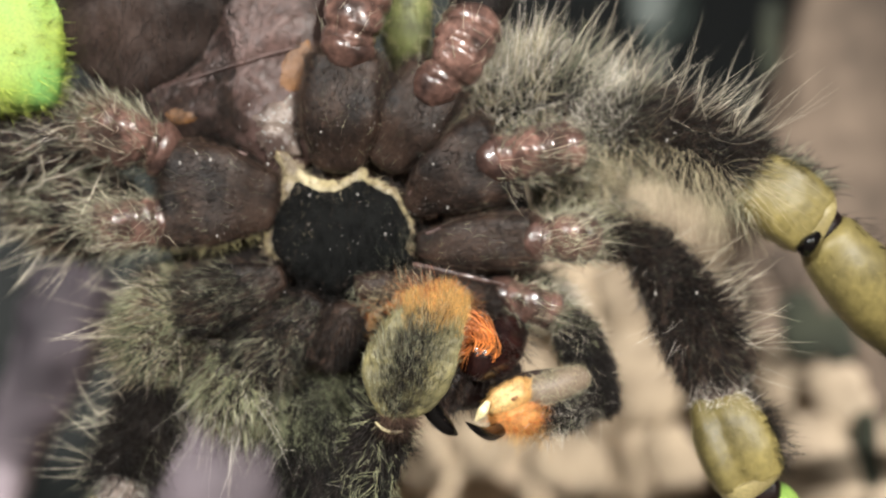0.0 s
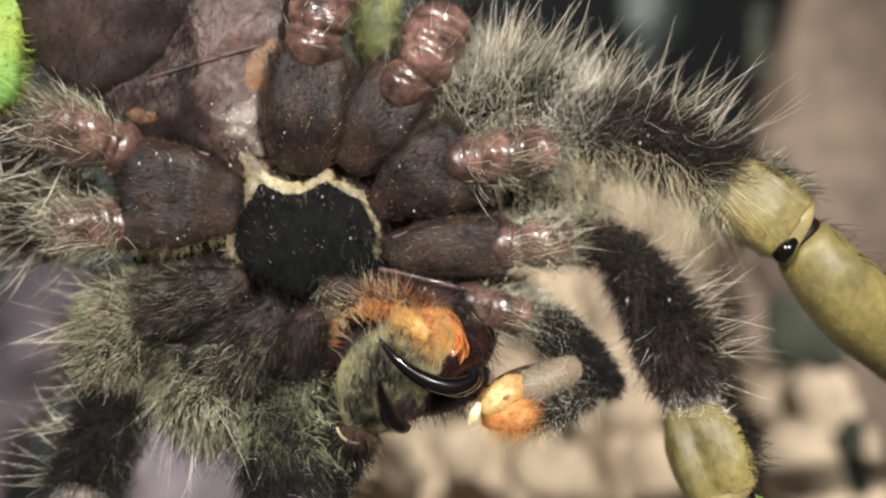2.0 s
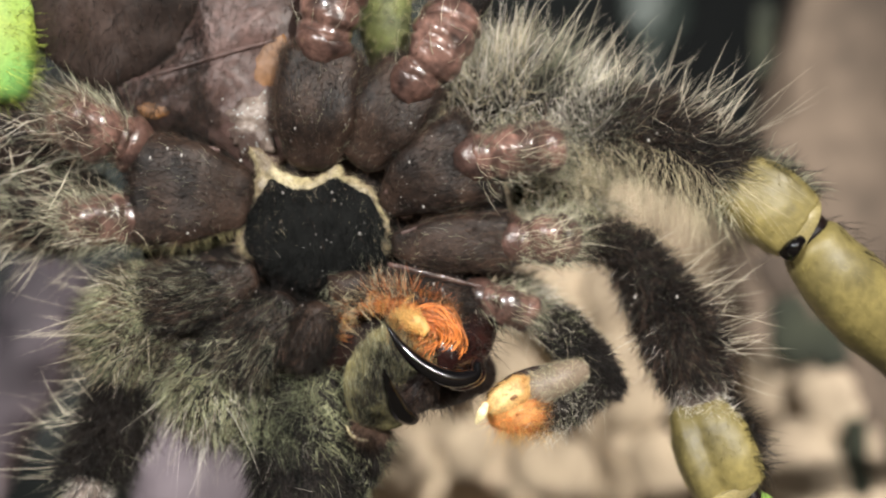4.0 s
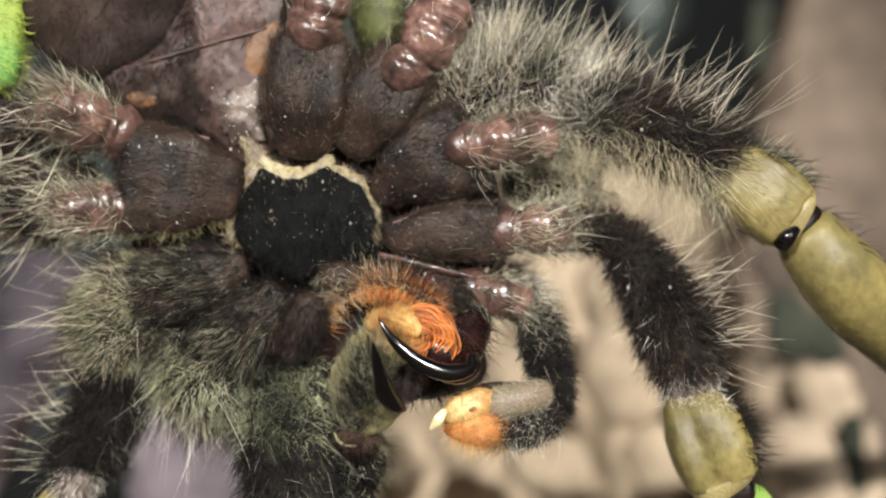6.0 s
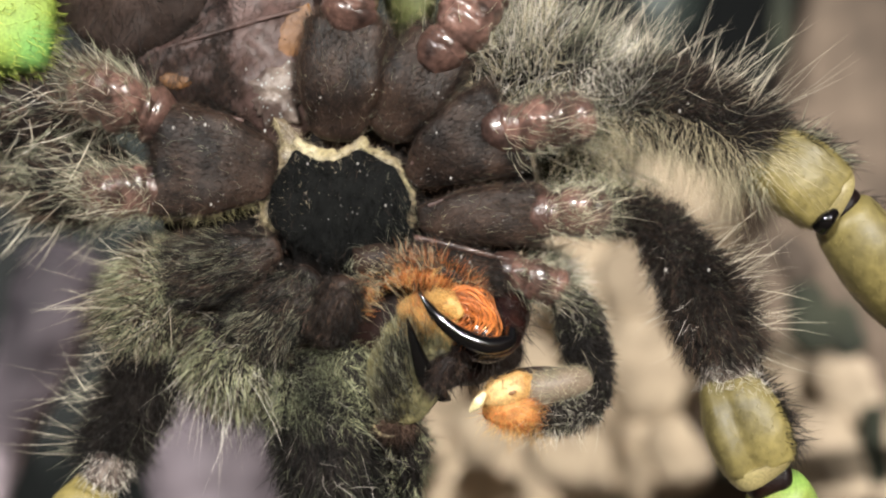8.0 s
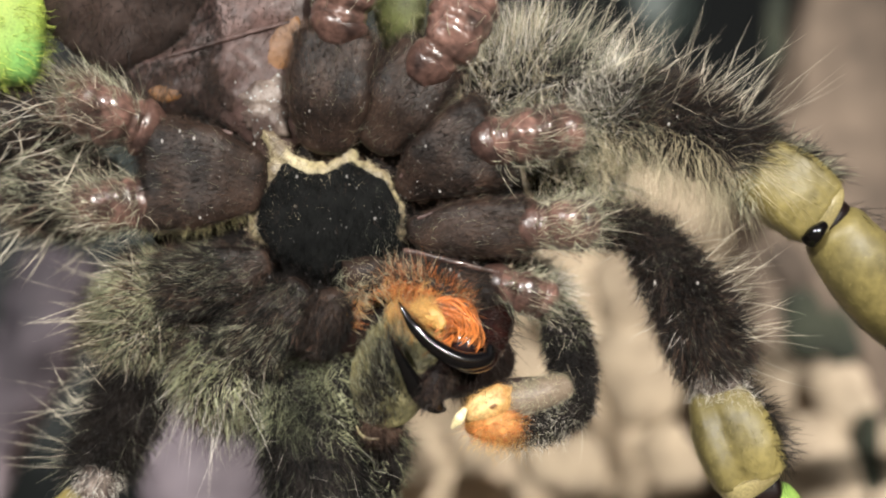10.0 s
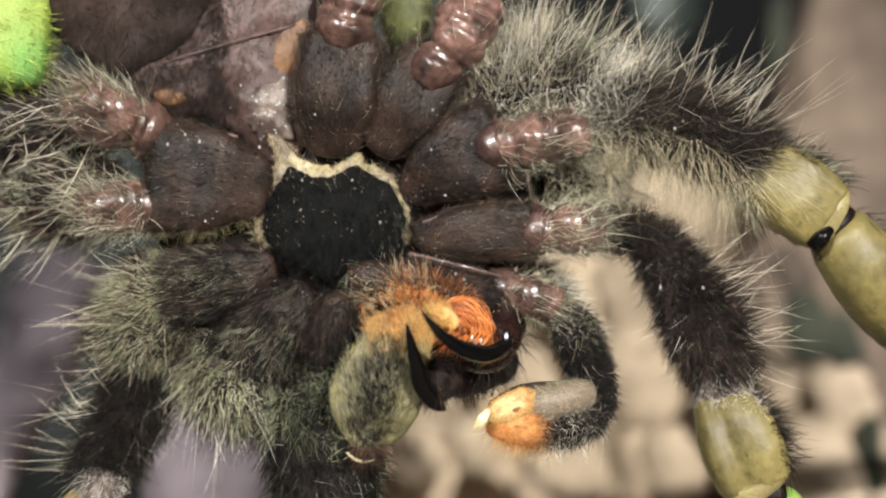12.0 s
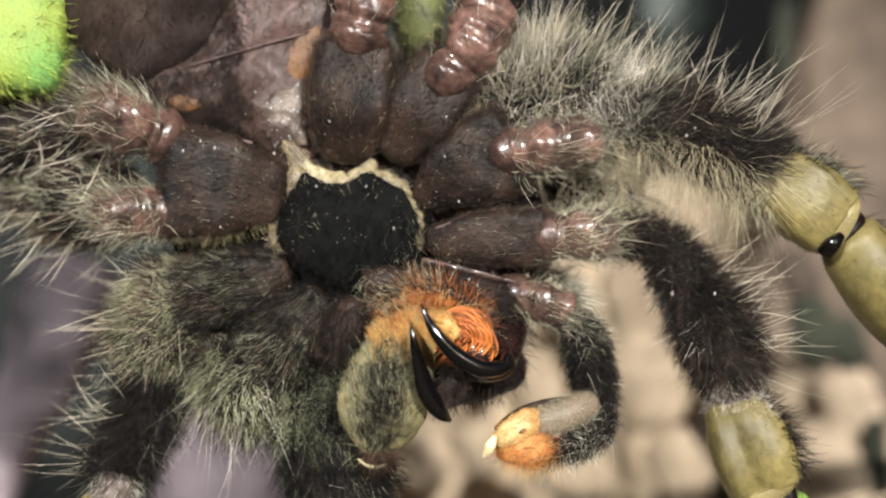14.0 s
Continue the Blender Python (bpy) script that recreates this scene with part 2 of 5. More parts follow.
def limb(pts, flat=0.8, sides=24, n=7, bump=0.0, cap0=0.55, cap1=0.55, rings=None, seed=0, square=1.0, crease=None):
    """A tapered segment along points (x, y, z, radius), with rounded ends. rings: (step, depth) grooves round it.
    crease: (angle, depth) of a groove along it."""
    s = spline(pts, n)
    c, r = s[:, :3], np.maximum(s[:, 3], 0.02)
    t = np.gradient(c, axis=0)
    t /= np.linalg.norm(t, axis=1)[:, None]
    if rings:
        ln = np.concatenate([[0], np.cumsum(np.linalg.norm(np.diff(c, axis=0), axis=1))])
        r = r * (1 - rings[1] * np.exp(-((ln % rings[0]) - rings[0] / 2) ** 2 / (0.02 * rings[0] ** 2)))
    ang = np.radians([80, 60, 40, 20])
    c = np.vstack([[c[0] - t[0] * r[0] * cap0 * np.sin(a) for a in ang], c, [c[-1] + t[-1] * r[-1] * cap1 * np.sin(a) for a in ang[::-1]]])
    r = np.concatenate([r[0] * np.cos(ang), r, r[-1] * np.cos(ang[::-1])])
    t = np.vstack([np.repeat(t[:1], 4, 0), t, np.repeat(t[-1:], 4, 0)])
    side = np.cross(t, (0, 1, 0))
    side[np.linalg.norm(side, axis=1) < 0.2] = (1, 0, 0)
    side /= np.linalg.norm(side, axis=1)[:, None]
    nor = np.cross(side, t)
    a = np.linspace(0, 2 * np.pi, sides, endpoint=False)
    ca, sa = (np.sign(w) * np.abs(w) ** square for w in (np.cos(a), np.sin(a)))
    v = c[:, None] + r[:, None, None] * (ca[None, :, None] * side[:, None] + flat * sa[None, :, None] * nor[:, None])
    if bump:
        for i in range(v.shape[0]):
            for j in range(sides):
                k = noise.noise(Vector(v[i, j]) * 0.45 + Vector((seed, 7, 1))) + 0.5 * noise.noise(Vector(v[i, j]) * 1.3 + Vector((1, seed, 3)))
                v[i, j] += (v[i, j] - c[i]) * k * bump
    if crease:
        w = 1 - crease[1] * np.exp(-((a - radians(crease[0])) / 0.24) ** 2)
        v = c[:, None] + (v - c[:, None]) * w[None, :, None]
    m = v.shape[0]
    v = np.vstack([v.reshape(-1, 3), c[:1], c[-1:]])
    i, j = np.meshgrid(np.arange(m - 1), np.arange(sides), indexing="ij")
    f = np.stack([i * sides + j, i * sides + (j + 1) % sides, (i + 1) * sides + (j + 1) % sides, (i + 1) * sides + j], -1).reshape(-1, 4)
    faces = f[:, ::-1].tolist()
    e = m * sides
    faces += [[k, (k + 1) % sides, e] for k in range(sides)]
    o = (m - 1) * sides
    faces += [[o + (k + 1) % sides, o + k, e + 1] for k in range(sides)]
    tang = np.vstack([np.repeat(t, sides, 0), t[:1], t[-1:]])
    return {"v": v, "f": faces, "t": tang, "q": f[:, ::-1]}


def plate(outline, y, dome, thick, rings=9, wrinkle=0.0, ragged=0.0):
    """A domed plate that faces -y, from a closed outline of (x, z)."""
    p = np.array([(q[0], q[2]) for q in outline])
    p = spline(np.vstack([p, p[:1]]), 8)[:-1]
    ctr = p.mean(0)
    if ragged:
        p = np.array([q + (q - ctr) / np.linalg.norm(q - ctr) * ragged * (noise.noise(Vector((q[0] * 1.1, q[1] * 1.1, 4))) + 0.8 * noise.noise(Vector((q[0] * 3.1, q[1] * 3.1, 8)))) for q in p])
    k = len(p)
    v = []
    for s in np.linspace(0.08, 1, rings):
        h = dome * (1 - s ** 2.6)
        for q in p:
            w = ctr + (q - ctr) * s
            d = wrinkle * (noise.noise(Vector((w[0] * 0.32 + w[1] * 0.21, w[1] * 0.75 - w[0] * 0.48, 2.4))) + 0.4 * noise.noise(Vector((w[0] * 1.3 + w[1], w[1] * 1.7 - w[0], 5.3)))) if wrinkle else 0
            v.append((w[0], y - h + d, w[1]))
    for scale, back in ((0.97, 1.0), (0.8, 1.25), (0.4, 1.4)):
        for q in p:
            w = ctr + (q - ctr) * scale
            v.append((w[0], y + thick * back, w[1]))
    v.append((ctr[0], y + thick * 1.43, ctr[1]))
    v.append((ctr[0], y - dome, ctr[1]))
    v = np.array(v)
    f = [[i * k + j, i * k + (j + 1) % k, (i + 1) * k + (j + 1) % k, (i + 1) * k + j] for i in range(rings + 2) for j in range(k)]
    q = np.array(f)
    o = (rings + 2) * k
    f = f + [[j, len(v) - 1, (j + 1) % k] for j in range(k)] + [[o + j, o + (j + 1) % k, len(v) - 2] for j in range(k)]
    # make the faces look at -y
    a, b, c = (v[q[k, i]] for i in (0, 1, 2))
    if np.cross(b - a, c - a)[1] > 0:
        f = [g[::-1] for g in f]
        q = q[:, ::-1]
    t = np.zeros_like(v)
    t[:, 2] = -1
    return {"v": v, "f": f, "t": t, "q": q}


def fur(name, shape, count, length, width, mat, parent, lift=0.5, lean=0.8, jitter=0.35, droop=(0, 0, 0), mask=None, seed=1,
        at=None, curl=0.25, label="", flow=None, segs=3, spread=0.45, clump=0.25, towards=None, taper=0.75):
    """Tapered three-sided bristles that grow from a shape; mask(place, normal) says where."""
    rng = np.random.default_rng(seed)
    v, q, tg = shape["v"], shape["q"], shape["t"]
    a, b, c, d = (v[q[:, i]] for i in range(4))
    nrm = np.cross(c - a, d - b)
    area = np.linalg.norm(nrm, axis=1)
    nrm = nrm / np.maximum(area, 1e-9)[:, None]
    ctr = (a + b + c + d) / 4
    w = area.copy()
    if mask is not None:
        w = w * np.array([float(mask(p, m)) for p, m in zip(ctr, nrm)])
    if w.sum() <= 0:
        return None
    pick = rng.choice(len(q), count, p=w / w.sum())
    s, u = rng.random((count, 1)), rng.random((count, 1))
    root = (a[pick] * (1 - s) + b[pick] * s) * (1 - u) + (d[pick] * (1 - s) + c[pick] * s) * u
    n0 = nrm[pick]
    t0 = tg[q[pick, 0]] if flow is None else np.tile(np.array(flow, float), (count, 1))
    if towards is not None:
        t0 = np.array(towards, float) - root
        t0 /= np.linalg.norm(t0, axis=1)[:, None]
    way = n0 * lift + t0 * lean + rng.normal(0, jitter, (count, 3))
    if clump:
        k = rng.normal(0, 1.1, (3, 3))
        way = way + clump * (np.sin(root @ k + rng.uniform(0, 6, 3)) + 0.7 * np.sin(root @ (k[::-1] * 2.3) + 1.0))
    way /= np.linalg.norm(way, axis=1)[:, None]
    ln = length * (1 + spread * rng.uniform(-1, 1, (count, 1)))
    bend = t0 * curl + np.array(droop, float) + rng.normal(0, 0.2, (count, 3))
    x = np.cross(way, rng.normal(0, 1, (count, 3)))
    x /= np.linalg.norm(x, axis=1)[:, None]
    z = np.cross(way, x)
    wd = width * rng.uniform(0.7, 1.25, (count, 1)) / 2
    vs = []
    for k in range(segs):
        h = k / segs
        m = root + way * ln * h + bend * ln * h * h - n0 * 0.05 * (k == 0)
        rad = wd * (1 - taper * h)
        for g in (0, 2.094, 4.189):
            vs.append(m + rad * (np.cos(g) * x + np.sin(g) * z))
    vs.append(root + way * ln + bend * ln)
    per = 3 * segs + 1
    vv = np.stack(vs, 1).reshape(-1, 3)
    tri = []
    for k in range(segs - 1):
        for g in range(3):
            p0, p1, p2, p3 = 3 * k + g, 3 * k + (g + 1) % 3, 3 * k + 3 + (g + 1) % 3, 3 * k + 3 + g
            tri += [(p0, p1, p2), (p0, p2, p3)]
    k = 3 * (segs - 1)
    tri += [(k + g, k + (g + 1) % 3, per - 1) for g in range(3)]
    ff = (np.array(tri)[None] + (np.arange(count) * per)[:, None, None]).reshape(-1, 3)
    if at is not None:
        vv = vv - np.array(at)
    me = bpy.data.meshes.new(name)
    me.vertices.add(len(vv))
    me.vertices.foreach_set("co", (vv * MM).ravel())
    me.loops.add(ff.size)
    me.loops.foreach_set("vertex_index", ff.ravel().astype(np.int32))
    me.polygons.add(len(ff))
    me.polygons.foreach_set("loop_start", np.arange(0, ff.size, 3, dtype=np.int32))
    me.update(calc_edges=True)
    me.polygons.foreach_set("use_smooth", np.ones(len(ff), dtype=bool))
    ob = new(name, me)
    me.materials.append(M[mat])
    ob.parent = parent
    return tagged(ob, label=label, kind="stuff")


# ---- the enclosure: soil, dark walls, cork bark, stones for the glass haze ----
def box(name, lo, hi, mat, label):
    bm = bmesh.new()
    bmesh.ops.create_cube(bm, size=1.0)
    for w in bm.verts:
        w.co = [lo[i] + (w.co[i] + 0.5) * (hi[i] - lo[i]) for i in range(3)]
    me = bpy.data.meshes.new(name)
    bm.to_mesh(me)
    bm.free()
    ob = new(name, me)
    me.materials.append(M[mat])
    return tagged(ob, label, "wall", kind="structure")


def sheet(name, corner, du, dv, nu, nv, height, mat, label, category, kind="", thick=None):
    """A lumpy slab: height(u, v) pushes it out along -y (upright) or z (flat), metres."""
    cu, cv = np.array(du, float), np.array(dv, float)
    nrm = np.cross(cu, cv)
    nrm /= np.linalg.norm(nrm)
    vs = [np.array(corner) + cu * i / nu + cv * j / nv + nrm * height(i / nu, j / nv) for j in range(nv + 1) for i in range(nu + 1)]
    fs = [(j * (nu + 1) + i, j * (nu + 1) + i + 1, (j + 1) * (nu + 1) + i + 1, (j + 1) * (nu + 1) + i) for j in range(nv) for i in range(nu)]
    k = len(vs)
    vs += [np.array(corner) + cu * i + cv * j - nrm * (thick or 0.02) for j in (0, 1) for i in (0, 1)]
    edge = [range(0, nu + 1), [j * (nu + 1) + nu for j in range(nv + 1)], [nv * (nu + 1) + i for i in range(nu, -1, -1)],
            [j * (nu + 1) for j in range(nv, -1, -1)]]
    back = (k, k + 1, k + 3, k + 2)
    for e in range(4):
        fs.append(tuple(reversed(list(edge[e]))) + (back[e], back[(e + 1) % 4]))
    fs.append(back[::-1])
    me = bpy.data.meshes.new(name)
    me.from_pydata([tuple(p) for p in vs], [], fs)
    me.polygons.foreach_set("use_smooth", [True] * len(me.polygons))
    ob = new(name, me)
    me.materials.append(M[mat])
    return tagged(ob, label, category, kind=kind)


sheet("ground", (-0.4, -0.4, -0.004), (0.8, 0, 0), (0, 0.7, 0), 60, 50,
      lambda u, v: 0.004 * noise.fractal(Vector((u * 40, v * 36, 0)), 1.0, 2.0, 4), "soil", "dark crumbly soil on the enclosure floor", "soil", "structure")
box("wall_back", (-0.4, 0.28, 0), (0.4, 0.29, 0.45), "wall", "dark greenish back wall of the enclosure")
box("wall_left", (-0.41, -0.4, 0), (-0.4, 0.29, 0.45), "wall", "dark side wall of the enclosure")
box("wall_right", (0.4, -0.4, 0), (0.41, 0.29, 0.45), "wall", "dark side wall of the enclosure")


def bark_relief(u, v):
    p = Vector((u * 7, v * 7, 0.3))
    ridge = 0.009 * noise.noise(p * 0.9) + 0.005 * noise.noise(p * 2.3) + 0.002 * noise.noise(p * 5.1)
    pits = max(0.0, noise.noise(Vector((u * 9 + 3, v * 6.5, 5))) - 0.18)
    return ridge - 0.011 * pits


low_bark = sheet("cork_bark", (-0.024, 0.092, -0.002), (0.11, 0.008, 0), (-0.01, 0.004, HEIGHT + 0.018), 90, 110, bark_relief, "bark",
                 "blurred beige slab of lumpy cork bark standing on soil", "bark")
tall_bark = sheet("cork_bark", (-0.001, 0.084, -0.002), (0.30, 0.01, 0), (0.10, 0.010, 0.34), 110, 90, bark_relief, "bark_brown",
                  "tall blurred slab of brown cork bark standing on soil", "bark")


def lump(name, pts, mat, seed, flat=0.6):
    sh = limb(pts, flat=flat, sides=20, n=6, bump=0.22, cap0=0.9, cap1=0.9, seed=seed)
    ob = new(name, mesh_of(name, sh["v"], sh["f"]))
    ob.data.materials.append(M[mat])
    ob.location = (0, 0, HEIGHT)
    return ob


# rounded knobs that stand out of the bark
for i, pts in enumerate([
        [(-3.78, 78.00, -27.67, 3.63), (-1.85, 78.00, -28.82, 3.97)], [(4.64, 76.00, -25.43, 3.24), (5.79, 76.00, -27.33, 3.75)], [(15.30, 76.00, -28.48, 4.43), (18.73, 76.00, -30.38, 4.78)], [(26.21, 80.00, -15.52, 5.24), (28.55, 80.00, -20.20, 5.77)],
        [(12.17, 80.00, -16.30, 3.49), (12.95, 80.00, -20.20, 4.02)], [(31.29, 78.00, -27.67, 3.80), (33.22, 78.00, -31.52, 4.14)], [(25.73, 82.00, -4.66, 3.89), (27.31, 82.00, -9.39, 4.42)]]):
    ob = lump("bark_knob", pts, "bark", 400 + i)
    ob.parent = low_bark
for i, pts in enumerate([
        [(47.60, 79.00, -16.59, 3.57), (48.07, 79.00, -20.47, 4.03)], [(58.29, 77.00, -27.50, 4.44), (59.44, 77.00, -32.10, 4.90)], [(53.27, 75.00, -18.84, 4.09), (54.56, 75.00, -22.25, 4.54)], [(49.34, 74.00, -27.75, 5.72), (52.34, 74.00, -31.51, 6.02)], [(47.47, 78.00, 8.55, 3.08), (50.55, 78.00, 7.40, 2.77)],
        [(46.90, 76.00, -2.21, 2.56), (48.42, 76.00, -4.49, 2.56)]]):
    ob = lump("bark_knob", pts, "bark_mid" if i < 4 else "bark_brown", 420 + i)
    ob.parent = tall_bark
# dark green lumps stand in for the dark spots on the bark
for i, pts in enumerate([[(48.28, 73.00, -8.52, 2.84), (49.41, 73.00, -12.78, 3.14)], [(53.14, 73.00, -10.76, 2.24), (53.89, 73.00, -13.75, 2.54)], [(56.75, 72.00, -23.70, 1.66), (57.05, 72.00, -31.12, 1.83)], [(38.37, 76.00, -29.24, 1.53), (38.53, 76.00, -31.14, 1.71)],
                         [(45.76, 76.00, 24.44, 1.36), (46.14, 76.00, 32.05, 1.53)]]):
    tagged(lump("dark_clump", pts, "moss", 440 + i, 0.4), "blurred dark green lump on cork bark", "moss", group="moss on the bark")


tagged(lump("leaf", [(43, 150, -161, 0.8), (43.5, 150, -60, 0.9), (44, 150, 33, 1.0), (44.5, 150, 42, 5.5), (45, 150, 52, 7)], "leaf", 460, 0.3), "blurred grey-green leaf on a thin stalk", "leaf")


def stone(pts, seed, label):
    sh = limb(pts, flat=0.9, sides=30, n=10, bump=0.22, seed=seed)
    ob = new("stone", mesh_of("stone", sh["v"], sh["f"]))
    ob.data.materials.append(M["stone"])
    ob.location = (0, 0, HEIGHT)
    return tagged(ob, label, "stone")


# lavender-grey columns stand in for blurry reflections in the glass
stone([(-33, 66, -161, 16), (-31, 64, -100, 13), (-27, 62, -50, 11), (-25, 60, -26, 9), (-22.5, 60, -13, 7)], 3, "upright lavender-grey column standing on soil, for haze in the glass")
stone([(-70, 75, -161, 14), (-64, 74, -90, 6), (-62, 74, -40, 3.2), (-51, 70, -13, 5.4), (-47.5, 70, -4, 6.2)], 9, "tall lavender-grey column standing on soil, for haze in the glass")


# ---- the spider ----
spider = tagged(new("tarantula"), "dark hairy tarantula with yellow leg bands, cleaning a palp", "tarantula")
spider.location = (0, 0, HEIGHT)

body = plate([(-11.60, 0.00, 13.11), (-7.52, 0.00, 15.57), (-1.80, 0.00, 13.52), (4.74, 0.00, 9.85), (7.19, 0.00, 4.53), (7.19, 0.00, 0.04), (4.74, 0.00, -3.23), (-0.98, 0.00, -4.86), (-5.88, 0.00, -8.13),
              (-12.42, 0.00, -7.31), (-18.55, 0.00, -4.86), (-20.18, 0.00, 0.86), (-19.77, 0.00, 7.80), (-15.69, 0.00, 10.25)], 2.6, 1.2, 9, wrinkle=0.5)
part("underbody", body, "leg", spider, "dark soft skin between the leg bases")
cm = plate([(-12.75, 0.00, 0.53), (-12.42, 0.00, 1.76), (-12.26, 0.00, 2.74), (-11.60, 0.00, 4.13), (-11.28, 0.00, 5.03), (-11.19, 0.00, 6.37), (-11.77, 0.00, 7.60), (-10.79, 0.00, 7.72), (-9.76, 0.00, 6.37), (-8.54, 0.00, 5.84),
            (-7.11, 0.00, 5.52), (-5.88, 0.00, 6.09), (-5.39, 0.00, 6.58), (-4.74, 0.00, 5.84), (-3.43, 0.00, 5.27), (-2.70, 0.00, 4.94), (-2.37, 0.00, 4.04), (-1.80, 0.00, 3.15), (-1.47, 0.00, 2.17), (-1.63, 0.00, 1.18), (-1.39, 0.00, 0.29),
            (-1.96, 0.00, -0.12), (-3.43, 0.00, 0.04), (-6.70, 0.00, 0.25), (-9.97, 0.00, 0.04), (-11.60, 0.00, -0.29), (-12.50, 0.00, 0.04)], 0.0, 0.45, 2.5, wrinkle=0.5, ragged=0.28)
membrane = part("membrane", cm, "cream", spider, "cream soft membrane round the breast plate")
fur("membrane_hair", cm, 2200, 0.7, 0.03, "h_brown", membrane, lift=0.4, lean=0.3, jitter=0.5, seed=5)
fur("membrane_hair", cm, 1500, 0.8, 0.03, "h_dark", membrane, lift=0.5, lean=-0.5, jitter=0.4, seed=7, towards=(-6.75, -2.00, 1.64), mask=lambda p, m: p[2] < 4.2)
fur("membrane_hair", cm, 2600, 0.65, 0.034, "h_cream", membrane, lift=0.6, lean=0.5, jitter=0.5, seed=6, towards=(-6.75, -2.00, 1.64))

st = plate([(-11.40, 0.00, 2.82), (-10.79, 0.00, 3.92), (-9.97, 0.00, 5.27), (-9.07, 0.00, 5.03), (-7.84, 0.00, 4.53), (-6.50, 0.00, 4.86), (-5.47, 0.00, 5.43), (-4.74, 0.00, 5.03), (-3.43, 0.00, 4.33), (-2.86, 0.00, 3.84),
            (-2.29, 0.00, 2.82), (-1.96, 0.00, 1.68), (-2.21, 0.00, 0.45), (-1.88, 0.00, -0.29), (-2.94, 0.00, -0.86), (-3.84, 0.00, -1.51), (-5.27, 0.00, -1.84), (-7.11, 0.00, -2.49), (-8.42, 0.00, -2.00), (-9.56, 0.00, -1.27), (-10.46, 0.00, -0.86),
            (-11.40, 0.00, 0.37), (-11.68, 0.00, 1.35)], -0.5, 0.7, 3.0, wrinkle=0.2, ragged=0.14)
st["v"] = (st["v"] - st["v"].mean(0)) * (1.045, 1, 1.045) + st["v"].mean(0)
sternum = part("sternum", st, "sternum", spider, "black velvety shield-shaped breast plate")
fur("sternum_hair", st, 2600, 0.9, 0.04, "h_black", sternum, lift=0.35, lean=0.7, jitter=0.25, seed=2)
fur("sternum_hair", st, 120, 1.0, 0.028, "h_brown", sternum, lift=0.3, lean=0.8, jitter=0.3, seed=3)
fur("sternum_hair", st, 900, 0.7, 0.03, "h_dark", sternum, lift=0.4, lean=0.4, jitter=0.5, seed=4, mask=lambda p, m: m[1] > -0.97)
fur("sternum_hair", st, 160, 1.2, 0.022, "h_grey", sternum, lift=0.4, lean=0.7, jitter=0.4, seed=8, mask=lambda p, m: p[0] > -4)
fur("sternum_hair", st, 1300, 0.65, 0.03, "h_dark", sternum, lift=0.5, lean=-0.7, jitter=0.35, seed=9, towards=(-6.75, -1.00, 1.64), mask=lambda p, m: (m[1] > -0.97) * (m[1] < 0.2))

# coxae: wedge-shaped leg bases round the breast plate
COXAE = [
    ([(-7.01, -0.20, 7.30, 2.04), (-6.70, -1.00, 10.14, 3.07), (-6.15, -0.90, 14.19, 2.91)], 0.5),
    ([(-3.35, 0.00, 7.31, 1.72), (-1.58, -0.70, 9.77, 2.67), (0.45, -0.30, 12.87, 2.52)], 0.5),
    ([(-1.31, 0.00, 3.72, 1.14), (1.14, -0.60, 5.52, 2.76), (4.51, -0.50, 7.03, 3.49)], 0.5),
    ([(-0.73, -0.10, 0.65, 0.98), (2.67, -0.70, 0.77, 1.95), (6.95, -0.50, 0.93, 2.11)], 0.6),
    ([(-12.60, 0.00, 4.05, 2.35), (-15.70, -0.80, 4.55, 3.75), (-19.10, -0.30, 4.75, 4.15)], 0.42),
    ([(-11.67, -0.10, -1.59, 1.06), (-14.38, -0.50, -2.48, 2.19), (-17.93, 0.00, -3.23, 2.45)], 0.6),
    ([(-9.06, -0.10, -3.63, 1.22), (-10.71, -0.60, -5.56, 2.19), (-12.80, -0.20, -7.70, 2.36)], 0.6),
]
for i, (pts, flat) in enumerate(COXAE):
    sh = limb(pts, flat=flat, bump=0.07, cap0=0.6, cap1=0.3, seed=i, square=0.56, sides=40)
    ob = part("coxa", sh, "coxa", spider)
    front = lambda p, m: m[1] < 0.3
    if i >= 5:
        fur("coxa_down", sh, 1500, 0.9, 0.026, "h_grey", ob, lift=0.25, lean=0.9, jitter=0.15, seed=720 + i, mask=front)
        fur("coxa_down", sh, 1500, 1.0, 0.05, "h_black", ob, lift=0.35, lean=0.8, jitter=0.3, seed=20 + i, mask=front)
        fur("coxa_down", sh, 2000, 0.9, 0.045, "h_dark", ob, lift=0.3, lean=0.8, jitter=0.3, seed=520 + i, mask=front)
        fur("coxa_down", sh, 700, 1.0, 0.04, "h_brown", ob, lift=0.35, lean=0.8, jitter=0.3, seed=320 + i, mask=front)
    else:
        fur("coxa_down", sh, 2600, 0.55, 0.04, "h_dark", ob, lift=0.22, lean=0.8, jitter=0.3, seed=20 + i, mask=front, segs=2)
        fur("coxa_down", sh, 2600, 0.5, 0.024, "h_brown", ob, lift=0.22, lean=0.8, jitter=0.3, seed=320 + i, mask=front, segs=2)
    fur("coxa_down", sh, 500, 0.7, 0.03, "h_brown", ob, lift=0.4, lean=0.7, jitter=0.4, seed=220 + i, mask=lambda p, m: abs(m[1]) < 0.6)
    if i == 4:
        fur("coxa_down", sh, 220, 0.8, 0.026, "h_olive", ob, lift=0.5, lean=0.1, jitter=0.25, seed=820, flow=(0, 0, -1), mask=lambda p, m: m[2] < -0.75)
